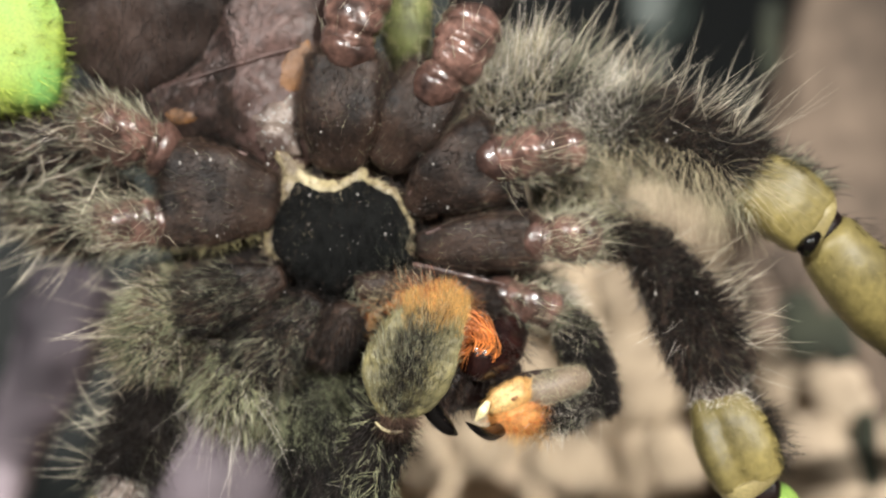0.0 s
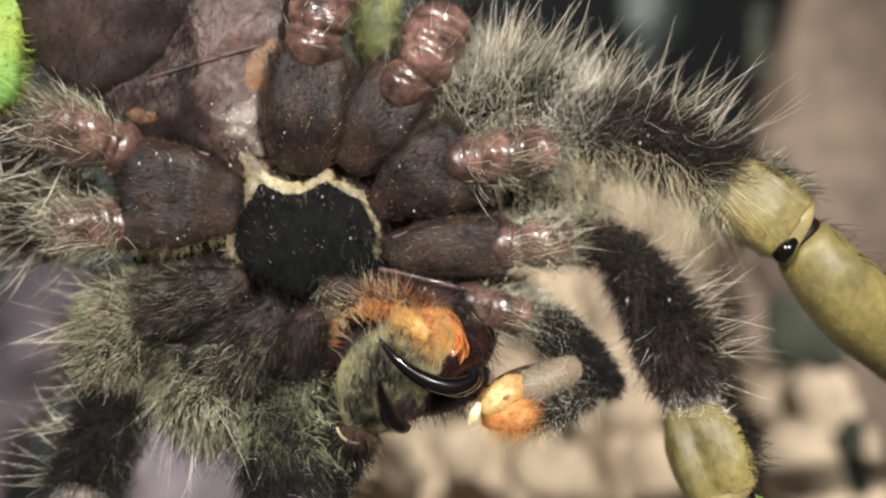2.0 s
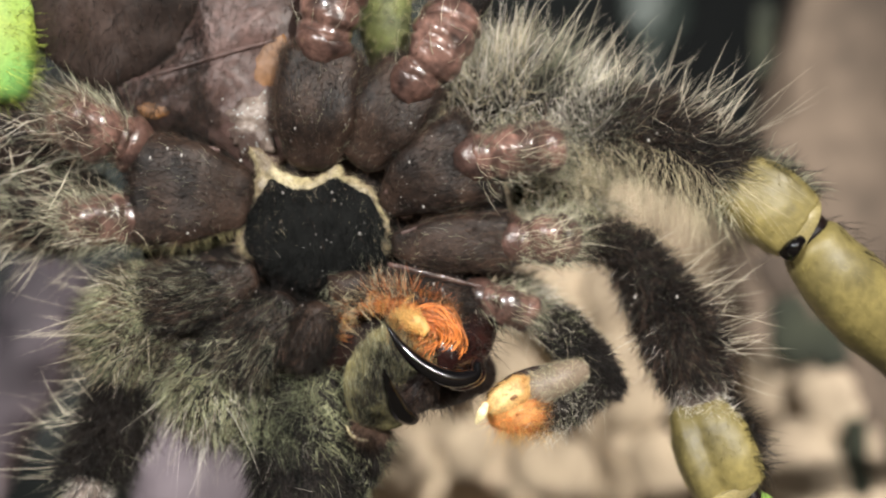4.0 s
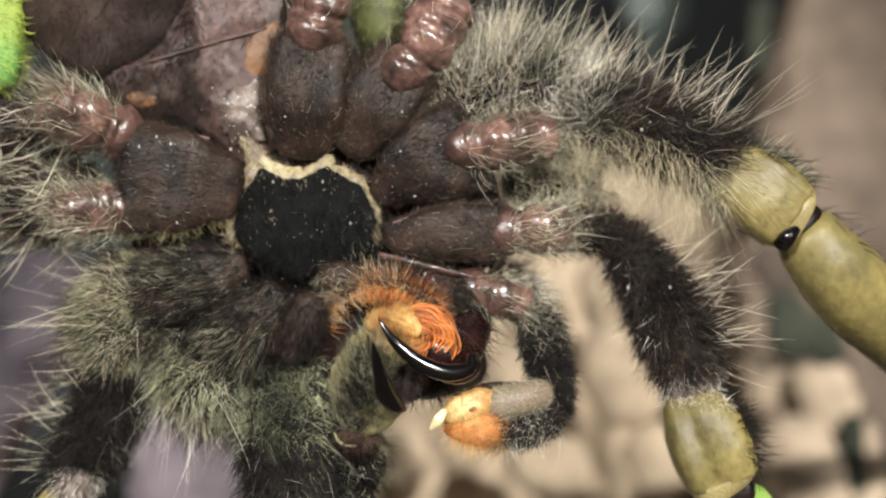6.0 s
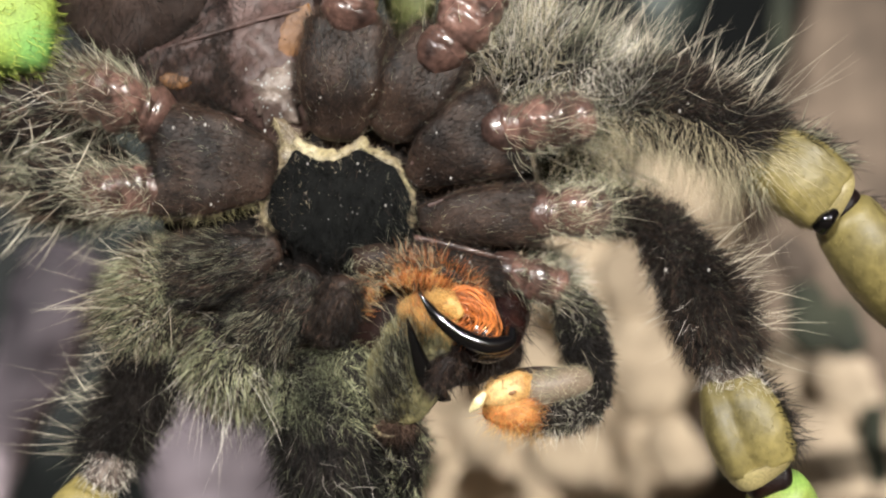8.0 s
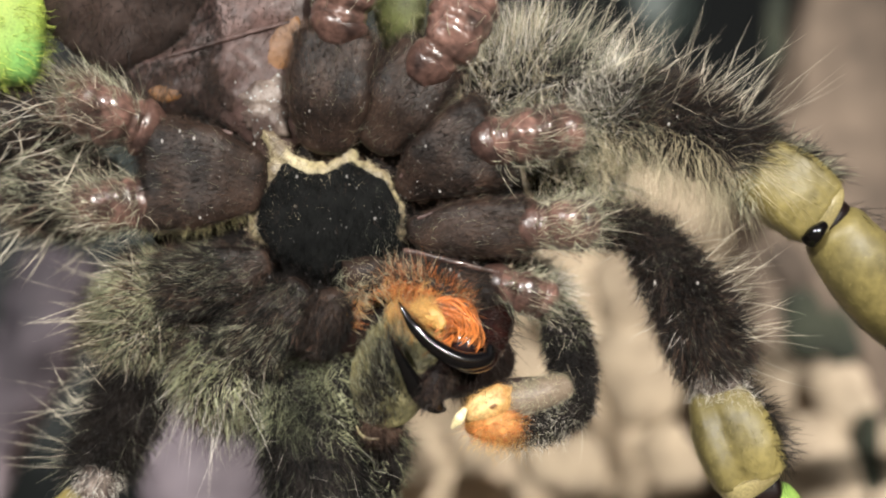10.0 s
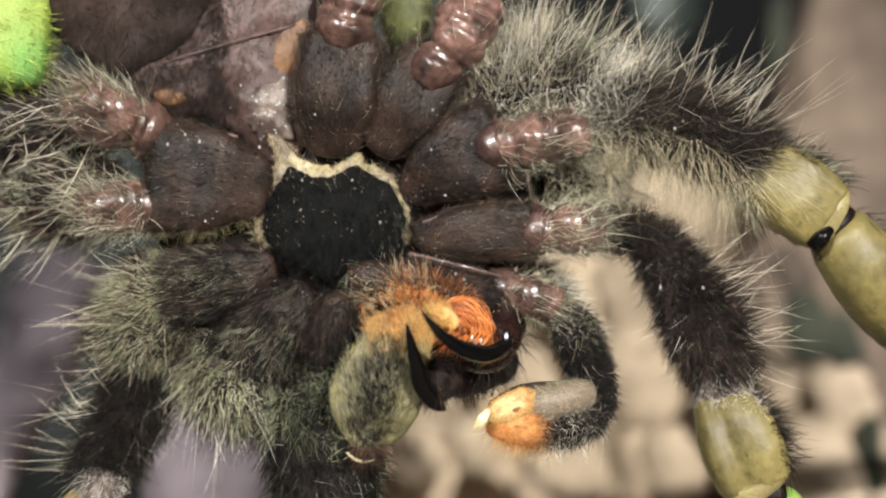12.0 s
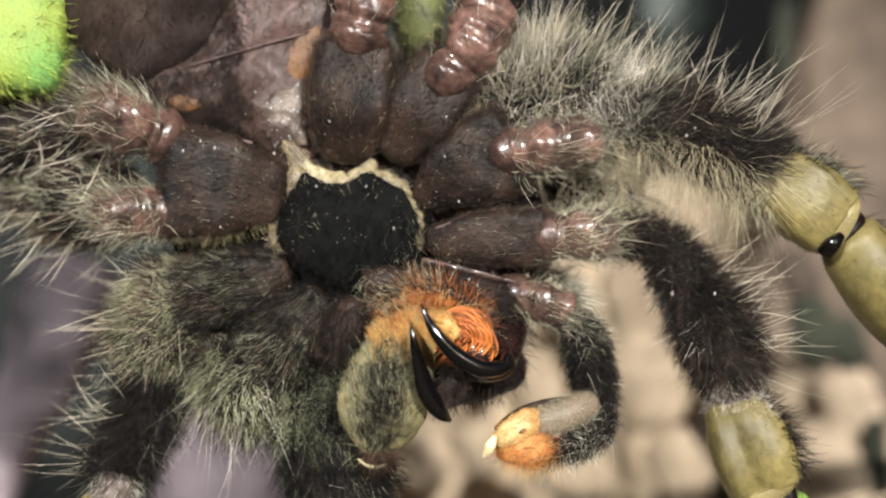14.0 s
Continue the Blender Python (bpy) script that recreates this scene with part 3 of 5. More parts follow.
    fur("coxa_down", sh, 260, 0.7, 0.018, "h_grey", ob, lift=0.3, lean=0.8, jitter=0.5, seed=420 + i, mask=front)

for pts, k in (([(-1.58, -0.80, -1.86, 0.97), (1.45, -1.20, -3.18, 1.77), (4.30, -0.60, -4.22, 1.62)], 0), ([(-6.66, -0.50, -4.22, 1.54), (-7.04, -0.80, -6.03, 1.70), (-7.93, 0.00, -7.31, 1.39)], 1)):
    sh = limb(pts, flat=0.7, bump=0.05, seed=30 + k)
    ob = part("maxilla", sh, "coxa", spider, "dark palp base fringed with orange hair")
    fur("maxilla_down", sh, 500, 0.8, 0.05, "h_brown", ob, lift=0.3, lean=0.7, jitter=0.3, seed=34 + k, mask=lambda p, m: m[1] < 0.3)
    fur("maxilla_down", sh, 1500, 0.9, 0.05, "h_dark", ob, lift=0.35, lean=0.7, jitter=0.35, seed=36 + k, mask=lambda p, m: m[1] < 0.3)

part("coxa_ridge", limb([(-0.49, -0.90, 1.50, 0.12), (2.66, -1.20, 2.46, 0.20), (6.51, -0.90, 2.79, 0.16)], bump=0.4, flat=0.6), "pink", spider, "paler edge of a leg base")
part("coxa_ridge", limb([(-1.70, -0.70, 4.42, 0.12), (0.08, -1.00, 6.99, 0.20), (2.67, -0.90, 9.54, 0.16)], bump=0.4, flat=0.6), "pink", spider)
part("coxa_ridge", limb([(-13.6, -1.30, 7.55, 0.10), (-15.8, -1.60, 7.9, 0.22), (-17.4, -1.55, 7.75, 0.14)], bump=0.5, flat=0.5), "pink", spider)
part("maxilla_ridge", limb([(-1.45, -1.00, -0.77, 0.16), (1.84, -1.90, -1.56, 0.24), (5.28, -1.20, -2.42, 0.16)], bump=0.3, flat=0.5), "cuff", spider, "shining edge of the palp base")
lb = plate([(-5.88, 0.00, -1.51), (-3.43, 0.00, -1.18), (-2.61, 0.00, -2.41), (-3.84, 0.00, -3.64), (-5.68, 0.00, -3.23)], -1.0, 0.7, 3)
labium = part("labium", lb, "coxa", spider, "small dark lower lip with pale hair")
fur("labium_hair", lb, 240, 1.0, 0.035, "h_grey", labium, lift=0.6, lean=0.4, jitter=0.4, seed=41)

# glossy red-brown trochanters with ring grooves
TROCH = [
    [(-5.95, -1.50, 15.60, 2.00), (-5.40, -1.60, 17.70, 2.25), (-5.05, 0.00, 20.40, 2.45)],
    [(0.64, -1.40, 12.70, 1.69), (2.17, -1.60, 14.56, 2.17), (3.16, -0.60, 16.68, 2.27)],
    [(5.27, -1.40, 6.96, 1.85), (7.64, -1.80, 7.32, 1.92), (9.94, -1.00, 7.55, 2.02)],
    [(8.14, -0.80, 0.93, 1.62), (9.91, -1.20, 1.09, 1.77), (11.25, -0.80, 1.05, 1.78)],
    [(5.72, -0.60, -3.29, 1.30), (7.11, -1.00, -3.80, 1.45), (8.44, -0.60, -4.26, 1.46)],
    [(-20.40, -0.80, 8.14, 1.94), (-22.42, -1.60, 8.94, 2.33), (-24.54, -0.50, 9.79, 2.19)],
    [(-20.65, -0.60, 2.68, 1.79), (-22.58, -1.00, 2.46, 2.02), (-24.68, 0.00, 2.70, 1.88)],
]
for i, pts in enumerate(TROCH):
    sh = limb(pts, flat=0.9, n=14, bump=0.2, rings=(1.75, 0.13), cap0=0.5, cap1=0.8, seed=50 + i)
    ob = part("trochanter", sh, "red", spider, "glossy red-brown ringed leg joint")
    fur("trochanter_hair", sh, (40, 40, 170, 170, 100, 150, 160)[i], 1.7, 0.038, "h_pale", ob, lift=0.6, lean=0.6, jitter=0.7, curl=0.6, clump=0.6, seed=60 + i)
    fur("trochanter_hair", sh, (60, 50, 500, 500, 300, 700, 700)[i], 1.4, 0.045, "h_grey", ob, lift=0.5, lean=0.6, jitter=0.7, curl=0.6, clump=0.6, seed=260 + i)
    fur("trochanter_hair", sh, (60, 60, 200, 200, 200, 700, 700)[i], 1.3, 0.04, "h_brown", ob, lift=0.4, lean=0.6, jitter=0.7, curl=0.6, clump=0.6, seed=960 + i)
    a, b = np.array(pts[0]), np.array(pts[1])
    d = (b - a) / np.linalg.norm(b[:3] - a[:3])
    cuff = [(*(a + d * k)[:3], a[3] * r) for k, r in ((-1.7, 0.75), (-0.9, 1.02), (-0.2, 1.06), (0.3, 0.88))]
    part("cuff", limb(cuff, flat=0.85, bump=0.12, cap0=0.3, cap1=0.2, seed=250 + i), "cuff", ob, "shining brown joint skin")

# abdomen and the soft waist
ab = plate([(-29.17, 0.00, 19.24), (-27.62, 0.00, 15.65), (-24.88, 0.00, 13.28), (-22.39, 0.00, 11.89), (-20.18, 0.00, 12.62), (-17.93, 0.00, 13.77), (-16.01, 0.00, 16.38), (-14.46, 0.00, 19.65), (-9.15, 0.00, 30.27),
            (-9.15, 0.00, 46.61), (-19.77, 0.00, 50.70), (-29.58, 0.00, 47.43), (-36.93, 0.00, 34.36), (-32.03, 0.00, 22.92)], 0.6, 3.2, 22, rings=16, wrinkle=0.6)
abdomen = part("abdomen", ab, "abdomen", spider, "dark brown leathery abdomen")
fur("abdomen_hair", ab, 7000, 1.1, 0.045, "h_dark", abdomen, lift=0.3, lean=0.7, jitter=0.4, seed=71, mask=lambda p, m: m[1] < 0.2)
fur("abdomen_hair", ab, 1800, 1.3, 0.035, "h_brown", abdomen, lift=0.3, lean=0.7, jitter=0.4, seed=72, mask=lambda p, m: m[1] < 0.2)
wa = plate([(-22.84, 0.00, 12.50), (-18.96, 0.00, 14.34), (-16.50, 0.00, 18.02), (-15.28, 0.00, 22.51), (-11.60, 0.00, 24.14), (-7.11, 0.00, 23.33), (-7.52, 0.00, 16.79), (-8.54, 0.00, 9.85), (-9.36, 0.00, 6.78), (-11.19, 0.00, 5.76), (-13.65, 0.00, 7.80), (-16.50, 0.00, 9.23), (-19.36, 0.00, 9.23), (-21.61, 0.00, 10.05)],
           0.9, 1.0, 6, rings=14, wrinkle=0.28)
part("waist", wa, "pink", spider, "pinkish wrinkled membrane of the waist")
fur("waist_down", wa, 4200, 0.7, 0.03, "h_brown", bpy.data.objects["waist"], lift=0.3, lean=0.6, jitter=0.5, seed=73, mask=lambda p, m: m[1] < 0)
fur("waist_down", wa, 2600, 1.0, 0.04, "h_dark", bpy.data.objects["waist"], lift=0.4, lean=0.6, jitter=0.5, seed=74, mask=lambda p, m: (m[1] < 0) * (p[0] < -14.5))
part("waist_fold", limb([(-19.86, 0.40, 12.85, 0.12), (-16.28, -0.10, 13.83, 0.16), (-12.80, -0.20, 14.80, 0.16), (-9.18, 0.30, 15.86, 0.12)], bump=0.5, flat=0.6), "pink", spider)
part("waist_patch", plate([(-11.75, 0.00, 12.80), (-11.20, 0.00, 14.90), (-10.10, 0.00, 16.40), (-9.00, 0.00, 16.00), (-8.90, 0.00, 13.80), (-9.90, 0.00, 12.30), (-11.20, 0.00, 11.90)], 0.30, 0.22, 1.5, wrinkle=0.05), "amber", spider, "amber patch of membrane")
part("waist_patch", plate([(-19.98, 0.00, 10.74), (-18.96, 0.00, 11.32), (-17.65, 0.00, 10.91), (-17.73, 0.00, 10.25), (-19.16, 0.00, 10.01)], 0.3, 0.10, 1.5, wrinkle=0.12, ragged=0.15), "amber", spider)
part("waist_patch", plate([(-13.56, 0.00, 10.66), (-12.42, 0.00, 11.89), (-9.97, 0.00, 11.89), (-9.97, 0.00, 7.80), (-11.60, 0.00, 7.31), (-12.83, 0.00, 8.42)], 0.25, 0.45, 1.5, wrinkle=0.45, ragged=0.5), "pale", spider, "whitish translucent membrane")

# legs that reach out of the picture and down to the bark
def segment(name, pts, mat, flat=0.85, bump=0.05, label="", seed=0, cap0=0.5, cap1=0.5, n=7):
    sh = limb(pts, flat=flat, bump=bump, seed=seed, cap0=cap0, cap1=cap1, n=n)
    return part(name, sh, mat, spider, label), sh


# upper right leg
fe, sh = segment("femur", [(10.39, 3.00, 8.07, 1.94), (13.62, 2.00, 9.44, 2.76), (18.84, 1.00, 8.30, 2.73), (23.05, 0.50, 6.20, 2.47)], "leg", label="black hairy femur", seed=81)
fur("femur_down", sh, 9000, 1.3, 0.07, "h_dark", fe, lift=0.5, lean=0.5, jitter=0.4, seed=82)
fur("femur_down", sh, 700, 1.1, 0.026, "h_grey", fe, lift=0.5, lean=0.6, jitter=0.4, seed=982, mask=lambda p, m: m[1] < 0.2)
fur("femur_down", sh, 2600, 1.4, 0.045, "h_brown", fe, lift=0.5, lean=0.5, jitter=0.4, seed=83)
fur("femur_bristles", sh, 190, 3.7, 0.038, "h_pale", fe, lift=1.0, lean=0.3, jitter=0.36, curl=0.55, seed=84, clump=0.12, mask=lambda p, m: (m[2] > 0.35) * (1.5 if p[0] < 16 else 1), flow=(0.5, 0, 0.35), taper=0.35)
fur("femur_fringe", sh, 1400, 3.7, 0.03, "h_cream", fe, lift=0.9, lean=0.3, jitter=0.3, seed=85, mask=lambda p, m: m[2] < -0.2, flow=(0.55, -0.1, -0.8), taper=0.5)
fur("femur_down", sh, 240, 2.4, 0.036, "h_white", fe, lift=0.6, lean=0.5, jitter=0.36, seed=681, mask=lambda p, m: p[0] < 14.5, flow=(0.3, -0.2, 0.7), clump=0.12, taper=0.35)
fur("femur_down", sh, 1500, 2.0, 0.045, "h_grey", fe, lift=0.6, lean=0.5, jitter=0.6, seed=682, mask=lambda p, m: p[0] < 16, flow=(0.5, -0.2, 0.2))
fur("femur_down", sh, 460, 2.0, 0.034, "h_white", fe, lift=0.6, lean=0.6, jitter=0.4, seed=683, mask=lambda p, m: (p[0] < 14.5) * (m[1] < -0.1), flow=(0.2, -0.3, 0.6), taper=0.5)
fan, sh = segment("femur", [(3.28, 3.60, 10.84, 2.25), (6.74, 2.80, 11.92, 2.75), (9.65, 2.40, 12.23, 2.70), (12.43, 2.80, 9.65, 2.30)], "leg", seed=86)
fur("femur_bristles", sh, 170, 3.3, 0.042, "h_pale", fan, lift=0.9, lean=0.4, jitter=0.36, curl=0.5, seed=288, flow=(0.45, -0.1, 0.7), mask=lambda p, m: (p[0] > 3) * (m[2] > 0), clump=0.12, taper=0.35)
fur("femur_down", sh, 2200, 1.3, 0.06, "h_dark", fan, lift=0.6, lean=0.4, jitter=0.5, seed=289, flow=(0.4, -0.1, 0.4))
fur("femur_bristles", sh, 650, 3.1, 0.042, "h_white", fan, lift=0.7, lean=0.5, jitter=0.36, seed=87, flow=(0.15, -0.15, 0.8), mask=lambda p, m: 1 < p[0] < 9, clump=0.12, taper=0.35)
fur("femur_bristles", sh, 1500, 2.6, 0.055, "h_grey", fan, lift=0.7, lean=0.4, jitter=0.5, seed=287, flow=(0.3, -0.1, 0.5))
fur("femur_down", sh, 900, 2.6, 0.04, "h_cream", fan, lift=0.7, lean=0.4, jitter=0.5, seed=290, flow=(0.1, -0.2, 0.6), mask=lambda p, m: p[0] < 9)
sh = limb([(23.61, 0.60, 5.31, 2.22), (24.99, 0.10, 4.38, 2.70), (26.47, 0.00, 3.23, 2.90), (28.04, 0.30, 2.05, 2.71)], flat=0.75, bump=0.05, seed=88, cap0=0.6, cap1=0.1, square=0.72, sides=48, crease=(292, 0.10))
pa = part("patella", sh, "yellow", spider, "mustard yellow kneecap segment")
part("joint_rim", limb([(28.12, 0.30, 1.97, 2.54), (28.29, 0.30, 1.80, 2.50), (28.48, 0.40, 1.68, 2.30)], flat=0.75, cap0=0.1, cap1=0.1, square=0.72), "rim", pa, "pale rim of the kneecap")
fur("patella_down", sh, 3000, 0.3, 0.03, "h_mustard", pa, lift=0.25, lean=0.8, jitter=0.25, seed=588, segs=2, clump=0.1)
fur("patella_hair", sh, 520, 1.5, 0.06, "h_grey", pa, lift=0.7, lean=0.3, jitter=0.3, seed=89, mask=lambda p, m: (m[2] > 0.4) + 2 * (p[0] < 23.6))
fur("patella_hair", sh, 220, 1.5, 0.07, "h_dark", pa, lift=0.8, lean=0.4, jitter=0.3, seed=90, mask=lambda p, m: m[2] > 0.45 and m[0] > 0)
part("patella_band", limb([(25.61, -1.00, 4.97, 0.20), (27.02, -1.40, 4.14, 0.32), (28.45, -1.20, 3.02, 0.24)], flat=0.4, bump=0.2), "rim", pa, "paler raised band of the kneecap")
segment("joint", [(28.61, 0.80, 1.69, 1.90), (29.27, 0.80, 1.11, 1.98)], "jaw_dark", seed=91)
segment("joint_pit", [(27.38, -1.00, -0.12, 0.69), (27.64, -1.70, 0.36, 0.60), (28.27, -1.50, 0.92, 0.36)], "fang", label="black shining pit at the knee", seed=95)
ti, sh = segment("tibia", [(29.72, 0.80, 0.45, 2.47), (32.49, 1.60, -2.66, 3.08), (38.23, 6.00, -6.94, 3.05), (47.12, 16.00, -11.54, 2.90)], "yellow", label="mustard yellow shin segment", seed=92, cap0=0.5)
fur("tibia_down", sh, 3500, 0.3, 0.03, "h_mustard", ti, lift=0.25, lean=0.8, jitter=0.25, seed=592, segs=2, clump=0.1)
fur("tibia_hair", sh, 200, 1.8, 0.07, "h_dark", ti, lift=0.8, lean=0.4, jitter=0.3, seed=93, mask=lambda p, m: m[2] > 0.4)
segment("metatarsus", [(47.12, 16.00, -11.54, 2.51), (60.37, 40.00, -17.77, 2.38), (72.86, 68.00, -26.00, 2.03)], "leg", seed=94)

# lower right leg
fe, sh = segment("femur", [(11.74, 3.00, 1.23, 1.27), (15.59, 2.50, 0.55, 1.34), (17.80, 2.00, -2.05, 1.96), (19.58, 1.00, -5.37, 2.52), (20.94, 0.60, -8.60, 2.30)], "leg", label="black hairy femur", seed=101)
fur("femur_down", sh, 9000, 1.3, 0.07, "h_dark", fe, lift=0.5, lean=0.5, jitter=0.4, seed=102)
fur("femur_down", sh, 700, 1.1, 0.026, "h_grey", fe, lift=0.5, lean=0.6, jitter=0.4, seed=1002, mask=lambda p, m: m[1] < 0.2)
fur("femur_down", sh, 2600, 1.4, 0.045, "h_brown", fe, lift=0.5, lean=0.5, jitter=0.4, seed=103)
fur("femur_bristles", sh, 90, 3.4, 0.042, "h_pale", fe, lift=1.0, lean=0.2, jitter=0.3, curl=0.35, seed=104, clump=0.2, mask=lambda p, m: m[0] > 0.45, flow=(0.8, 0, -0.1), taper=0.35)
fur("femur_fringe", sh, 50, 1.8, 0.035, "h_white", fe, lift=0.9, lean=0.3, jitter=0.25, seed=105, mask=lambda p, m: m[0] < -0.35, flow=(-0.5, 0, -0.7))
segment("joint", [(20.20, 0.60, -9.62, 1.81), (21.84, 0.60, -10.24, 1.81)], "pale", label="whitish hairy joint skin", seed=106)
fur("joint_hair", limb([(20.20, 0.60, -9.62, 1.81), (21.84, 0.60, -10.24, 1.81)]), 500, 0.9, 0.035, "h_white", spider, lift=0.6, lean=0.5, jitter=0.4, seed=306, flow=(0.4, -0.2, -0.8))
sh = limb([(21.22, 0.60, -11.80, 2.22), (21.76, 0.10, -13.21, 2.70), (22.55, 0.00, -15.16, 2.90), (23.28, 0.30, -16.97, 2.71)], flat=0.75, bump=0.05, seed=107, cap0=0.6, cap1=0.1, square=0.72, sides=48, crease=(254, 0.28))
pa = part("patella", sh, "yellow", spider, "mustard yellow kneecap segment")
part("joint_rim", limb([(23.33, 0.30, -17.09, 2.54), (23.41, 0.30, -17.26, 2.50), (23.56, 0.40, -17.48, 2.30)], flat=0.75, cap0=0.1, cap1=0.1, square=0.72), "rim", pa, "pale rim of the kneecap")
fur("patella_down", sh, 3000, 0.3, 0.03, "h_mustard", pa, lift=0.25, lean=0.8, jitter=0.25, seed=607, segs=2, clump=0.1)
fur("patella_hair", sh, 300, 1.5, 0.07, "h_dark", pa, lift=0.8, lean=0.4, jitter=0.3, seed=108, mask=lambda p, m: m[0] > 0.5)
fur("patella_hair", sh, 450, 0.7, 0.03, "h_white", pa, lift=0.6, lean=0.3, jitter=0.3, seed=109, mask=lambda p, m: p[2] > -11.8)
part("patella_band", limb([(23.67, -1.30, -13.24, 0.20), (24.42, -1.50, -14.66, 0.32), (24.96, -1.30, -16.14, 0.24)], flat=0.4, bump=0.2), "rim", pa, "paler raised band of the kneecap")
segment("joint", [(23.18, 1.00, -18.35, 1.65), (25.04, 1.00, -18.14, 1.65)], "jaw_dark", seed=110)
segment("tibia", [(24.83, 1.00, -19.58, 2.48), (28.19, 6.00, -24.83, 2.88), (35.03, 22.00, -34.67, 2.76)], "lime", label="yellow-green shin segment", seed=111)
segment("metatarsus", [(35.03, 22.00, -34.67, 2.35), (42.97, 45.00, -44.39, 2.22), (51.70, 72.00, -54.15, 1.93)], "leg", seed=112)

base, sh = segment("leg_base", [(8.99, 6.00, 5.28, 2.36), (11.48, 5.00, 5.14, 2.33), (13.64, 5.00, 3.93, 1.73)], "leg", seed=113)
fur("base_hair", sh, 900, 2.4, 0.065, "h_green", base, lift=0.7, lean=0.4, jitter=0.45, seed=114, flow=(0.6, -0.3, -0.2))
fur("base_hair", sh, 600, 2.4, 0.045, "h_white", base, lift=0.7, lean=0.4, jitter=0.45, seed=115, flow=(0.6, -0.3, -0.3))
fur("base_hair", sh, 330, 2.6, 0.045, "h_cream", base, lift=0.7, lean=0.4, jitter=0.45, seed=116, flow=(0.5, -0.2, -0.6))
base, sh = segment("leg_base", [(6.88, 4.00, -1.88, 0.68), (8.80, 4.00, -2.52, 0.68), (10.08, 4.00, -4.23, 0.60)], "leg", seed=117)
fur("base_hair", sh, 650, 1.7, 0.042, "h_white", base, lift=0.7, lean=0.4, jitter=0.4, seed=118, flow=(0.5, -0.2, -0.6))
fur("base_hair", sh, 500, 1.7, 0.042, "h_grey", base, lift=0.7, lean=0.4, jitter=0.4, seed=119, flow=(0.5, -0.2, -0.6))

# hind legs, which rise out of sight and hook back onto the bark
for k, (a, b, c, d) in enumerate([((-4.93, 0.50, 20.58, 2.30), (-4.10, 6.00, 28.85, 2.88), (-2.29, 24.00, 42.69, 3.12), (1.13, 64.00, 60.76, 2.82)), ((3.53, 0.50, 18.12, 2.14), (7.24, 6.00, 26.23, 2.71), (14.35, 24.00, 38.53, 2.91), (24.42, 64.00, 53.70, 2.68))]):
    ob, sh = segment("femur", [a, b, c], "leg", label="black hairy hind femur", seed=210 + k)
    fur("femur_down", sh, 2500, 1.4, 0.06, "h_dark", ob, lift=0.5, lean=0.5, jitter=0.4, seed=212 + k)
    segment("tibia", [c, tuple((x + y) / 2 for x, y in zip(c, d)), d], "yellow", label="mustard yellow hind shin", seed=214 + k)
    segment("metatarsus", [d, (d[0] + 4, d[1] + 12, d[2] + 2, d[3] * 0.7), (d[0] + 6, d[1] + 24, d[2], d[3] * 0.5)], "leg", seed=216 + k)

# right palp: thigh, then the end that the spider lifts
hp = limb([(9.50, 1.00, -4.90, 1.00), (10.30, 0.20, -6.90, 1.45), (10.90, 0.00, -9.40, 1.40), (11.45, 0.00, -12.10, 0.75)], flat=0.85, bump=0.06, seed=120)
palp_femur = part("palp_femur", hp, "leg", spider, "black hairy palp thigh", at=(8.82, 1.00, -4.37))
fur("palp_hair", hp, 5200, 0.7, 0.07, "h_dark", palp_femur, lift=0.5, lean=0.5, jitter=0.4, seed=121, at=(8.82, 1.00, -4.37))
fur("palp_hair", hp, 40, 1.8, 0.03, "h_pale", palp_femur, lift=0.8, lean=0.4, jitter=0.3, seed=122, at=(8.82, 1.00, -4.37))
fur("palp_hair", hp, 150, 1.1, 0.03, "h_white", palp_femur, lift=0.7, lean=0.3, jitter=0.4, seed=222, at=(8.82, 1.00, -4.37), mask=lambda p, m: p[2] > -6.8)
fur("palp_hair", hp, 280, 1.1, 0.03, "h_green", palp_femur, lift=0.7, lean=0.3, jitter=0.4, seed=223, at=(8.82, 1.00, -4.37), mask=lambda p, m: p[2] > -7.5)

tb = limb([(11.70, 0.00, -12.40, 1.05), (9.80, -0.90, -13.40, 1.35), (7.00, -1.40, -13.90, 1.30)], flat=0.85, bump=0.06, seed=123)
palp_tibia = part("palp_tibia", tb, "leg", spider, "dark grey hairy palp shin", at=(11.02, -2.00, -10.34))
fur("palp_hair", tb, 2600, 0.8, 0.07, "h_dark", palp_tibia, lift=0.6, lean=0.5, jitter=0.4, seed=124, at=(11.02, -2.00, -10.34))
fur("palp_hair", tb, 700, 0.9, 0.032, "h_grey", palp_tibia, lift=0.6, lean=0.5, jitter=0.4, seed=125, at=(11.02, -2.00, -10.34))
fur("palp_hair", tb, 420, 1.2, 0.03, "h_white", palp_tibia, lift=0.6, lean=0.4, jitter=0.5, seed=138, at=(11.02, -2.00, -10.34))
fur("palp_hair", tb, 60, 2.0, 0.03, "h_pale", palp_tibia, lift=0.8, lean=0.2, jitter=0.3, seed=126, at=(11.02, -2.00, -10.34), mask=lambda p, m: m[2] < -0.2)
bg = limb([(10.55, -1.10, -11.00, 0.90), (9.30, -1.80, -11.40, 1.12), (7.30, -2.20, -12.15, 1.10), (5.40, -2.00, -12.60, 0.75)], flat=0.8, bump=0.16, seed=127)
part("palp_patella", bg, "beige", palp_tibia, "downy beige palp segment with a green tint", at=None)
fur("scopula", bg, 900, 0.5, 0.026, "h_grey", palp_tibia, lift=0.3, lean=0.8, jitter=0.4, seed=136)
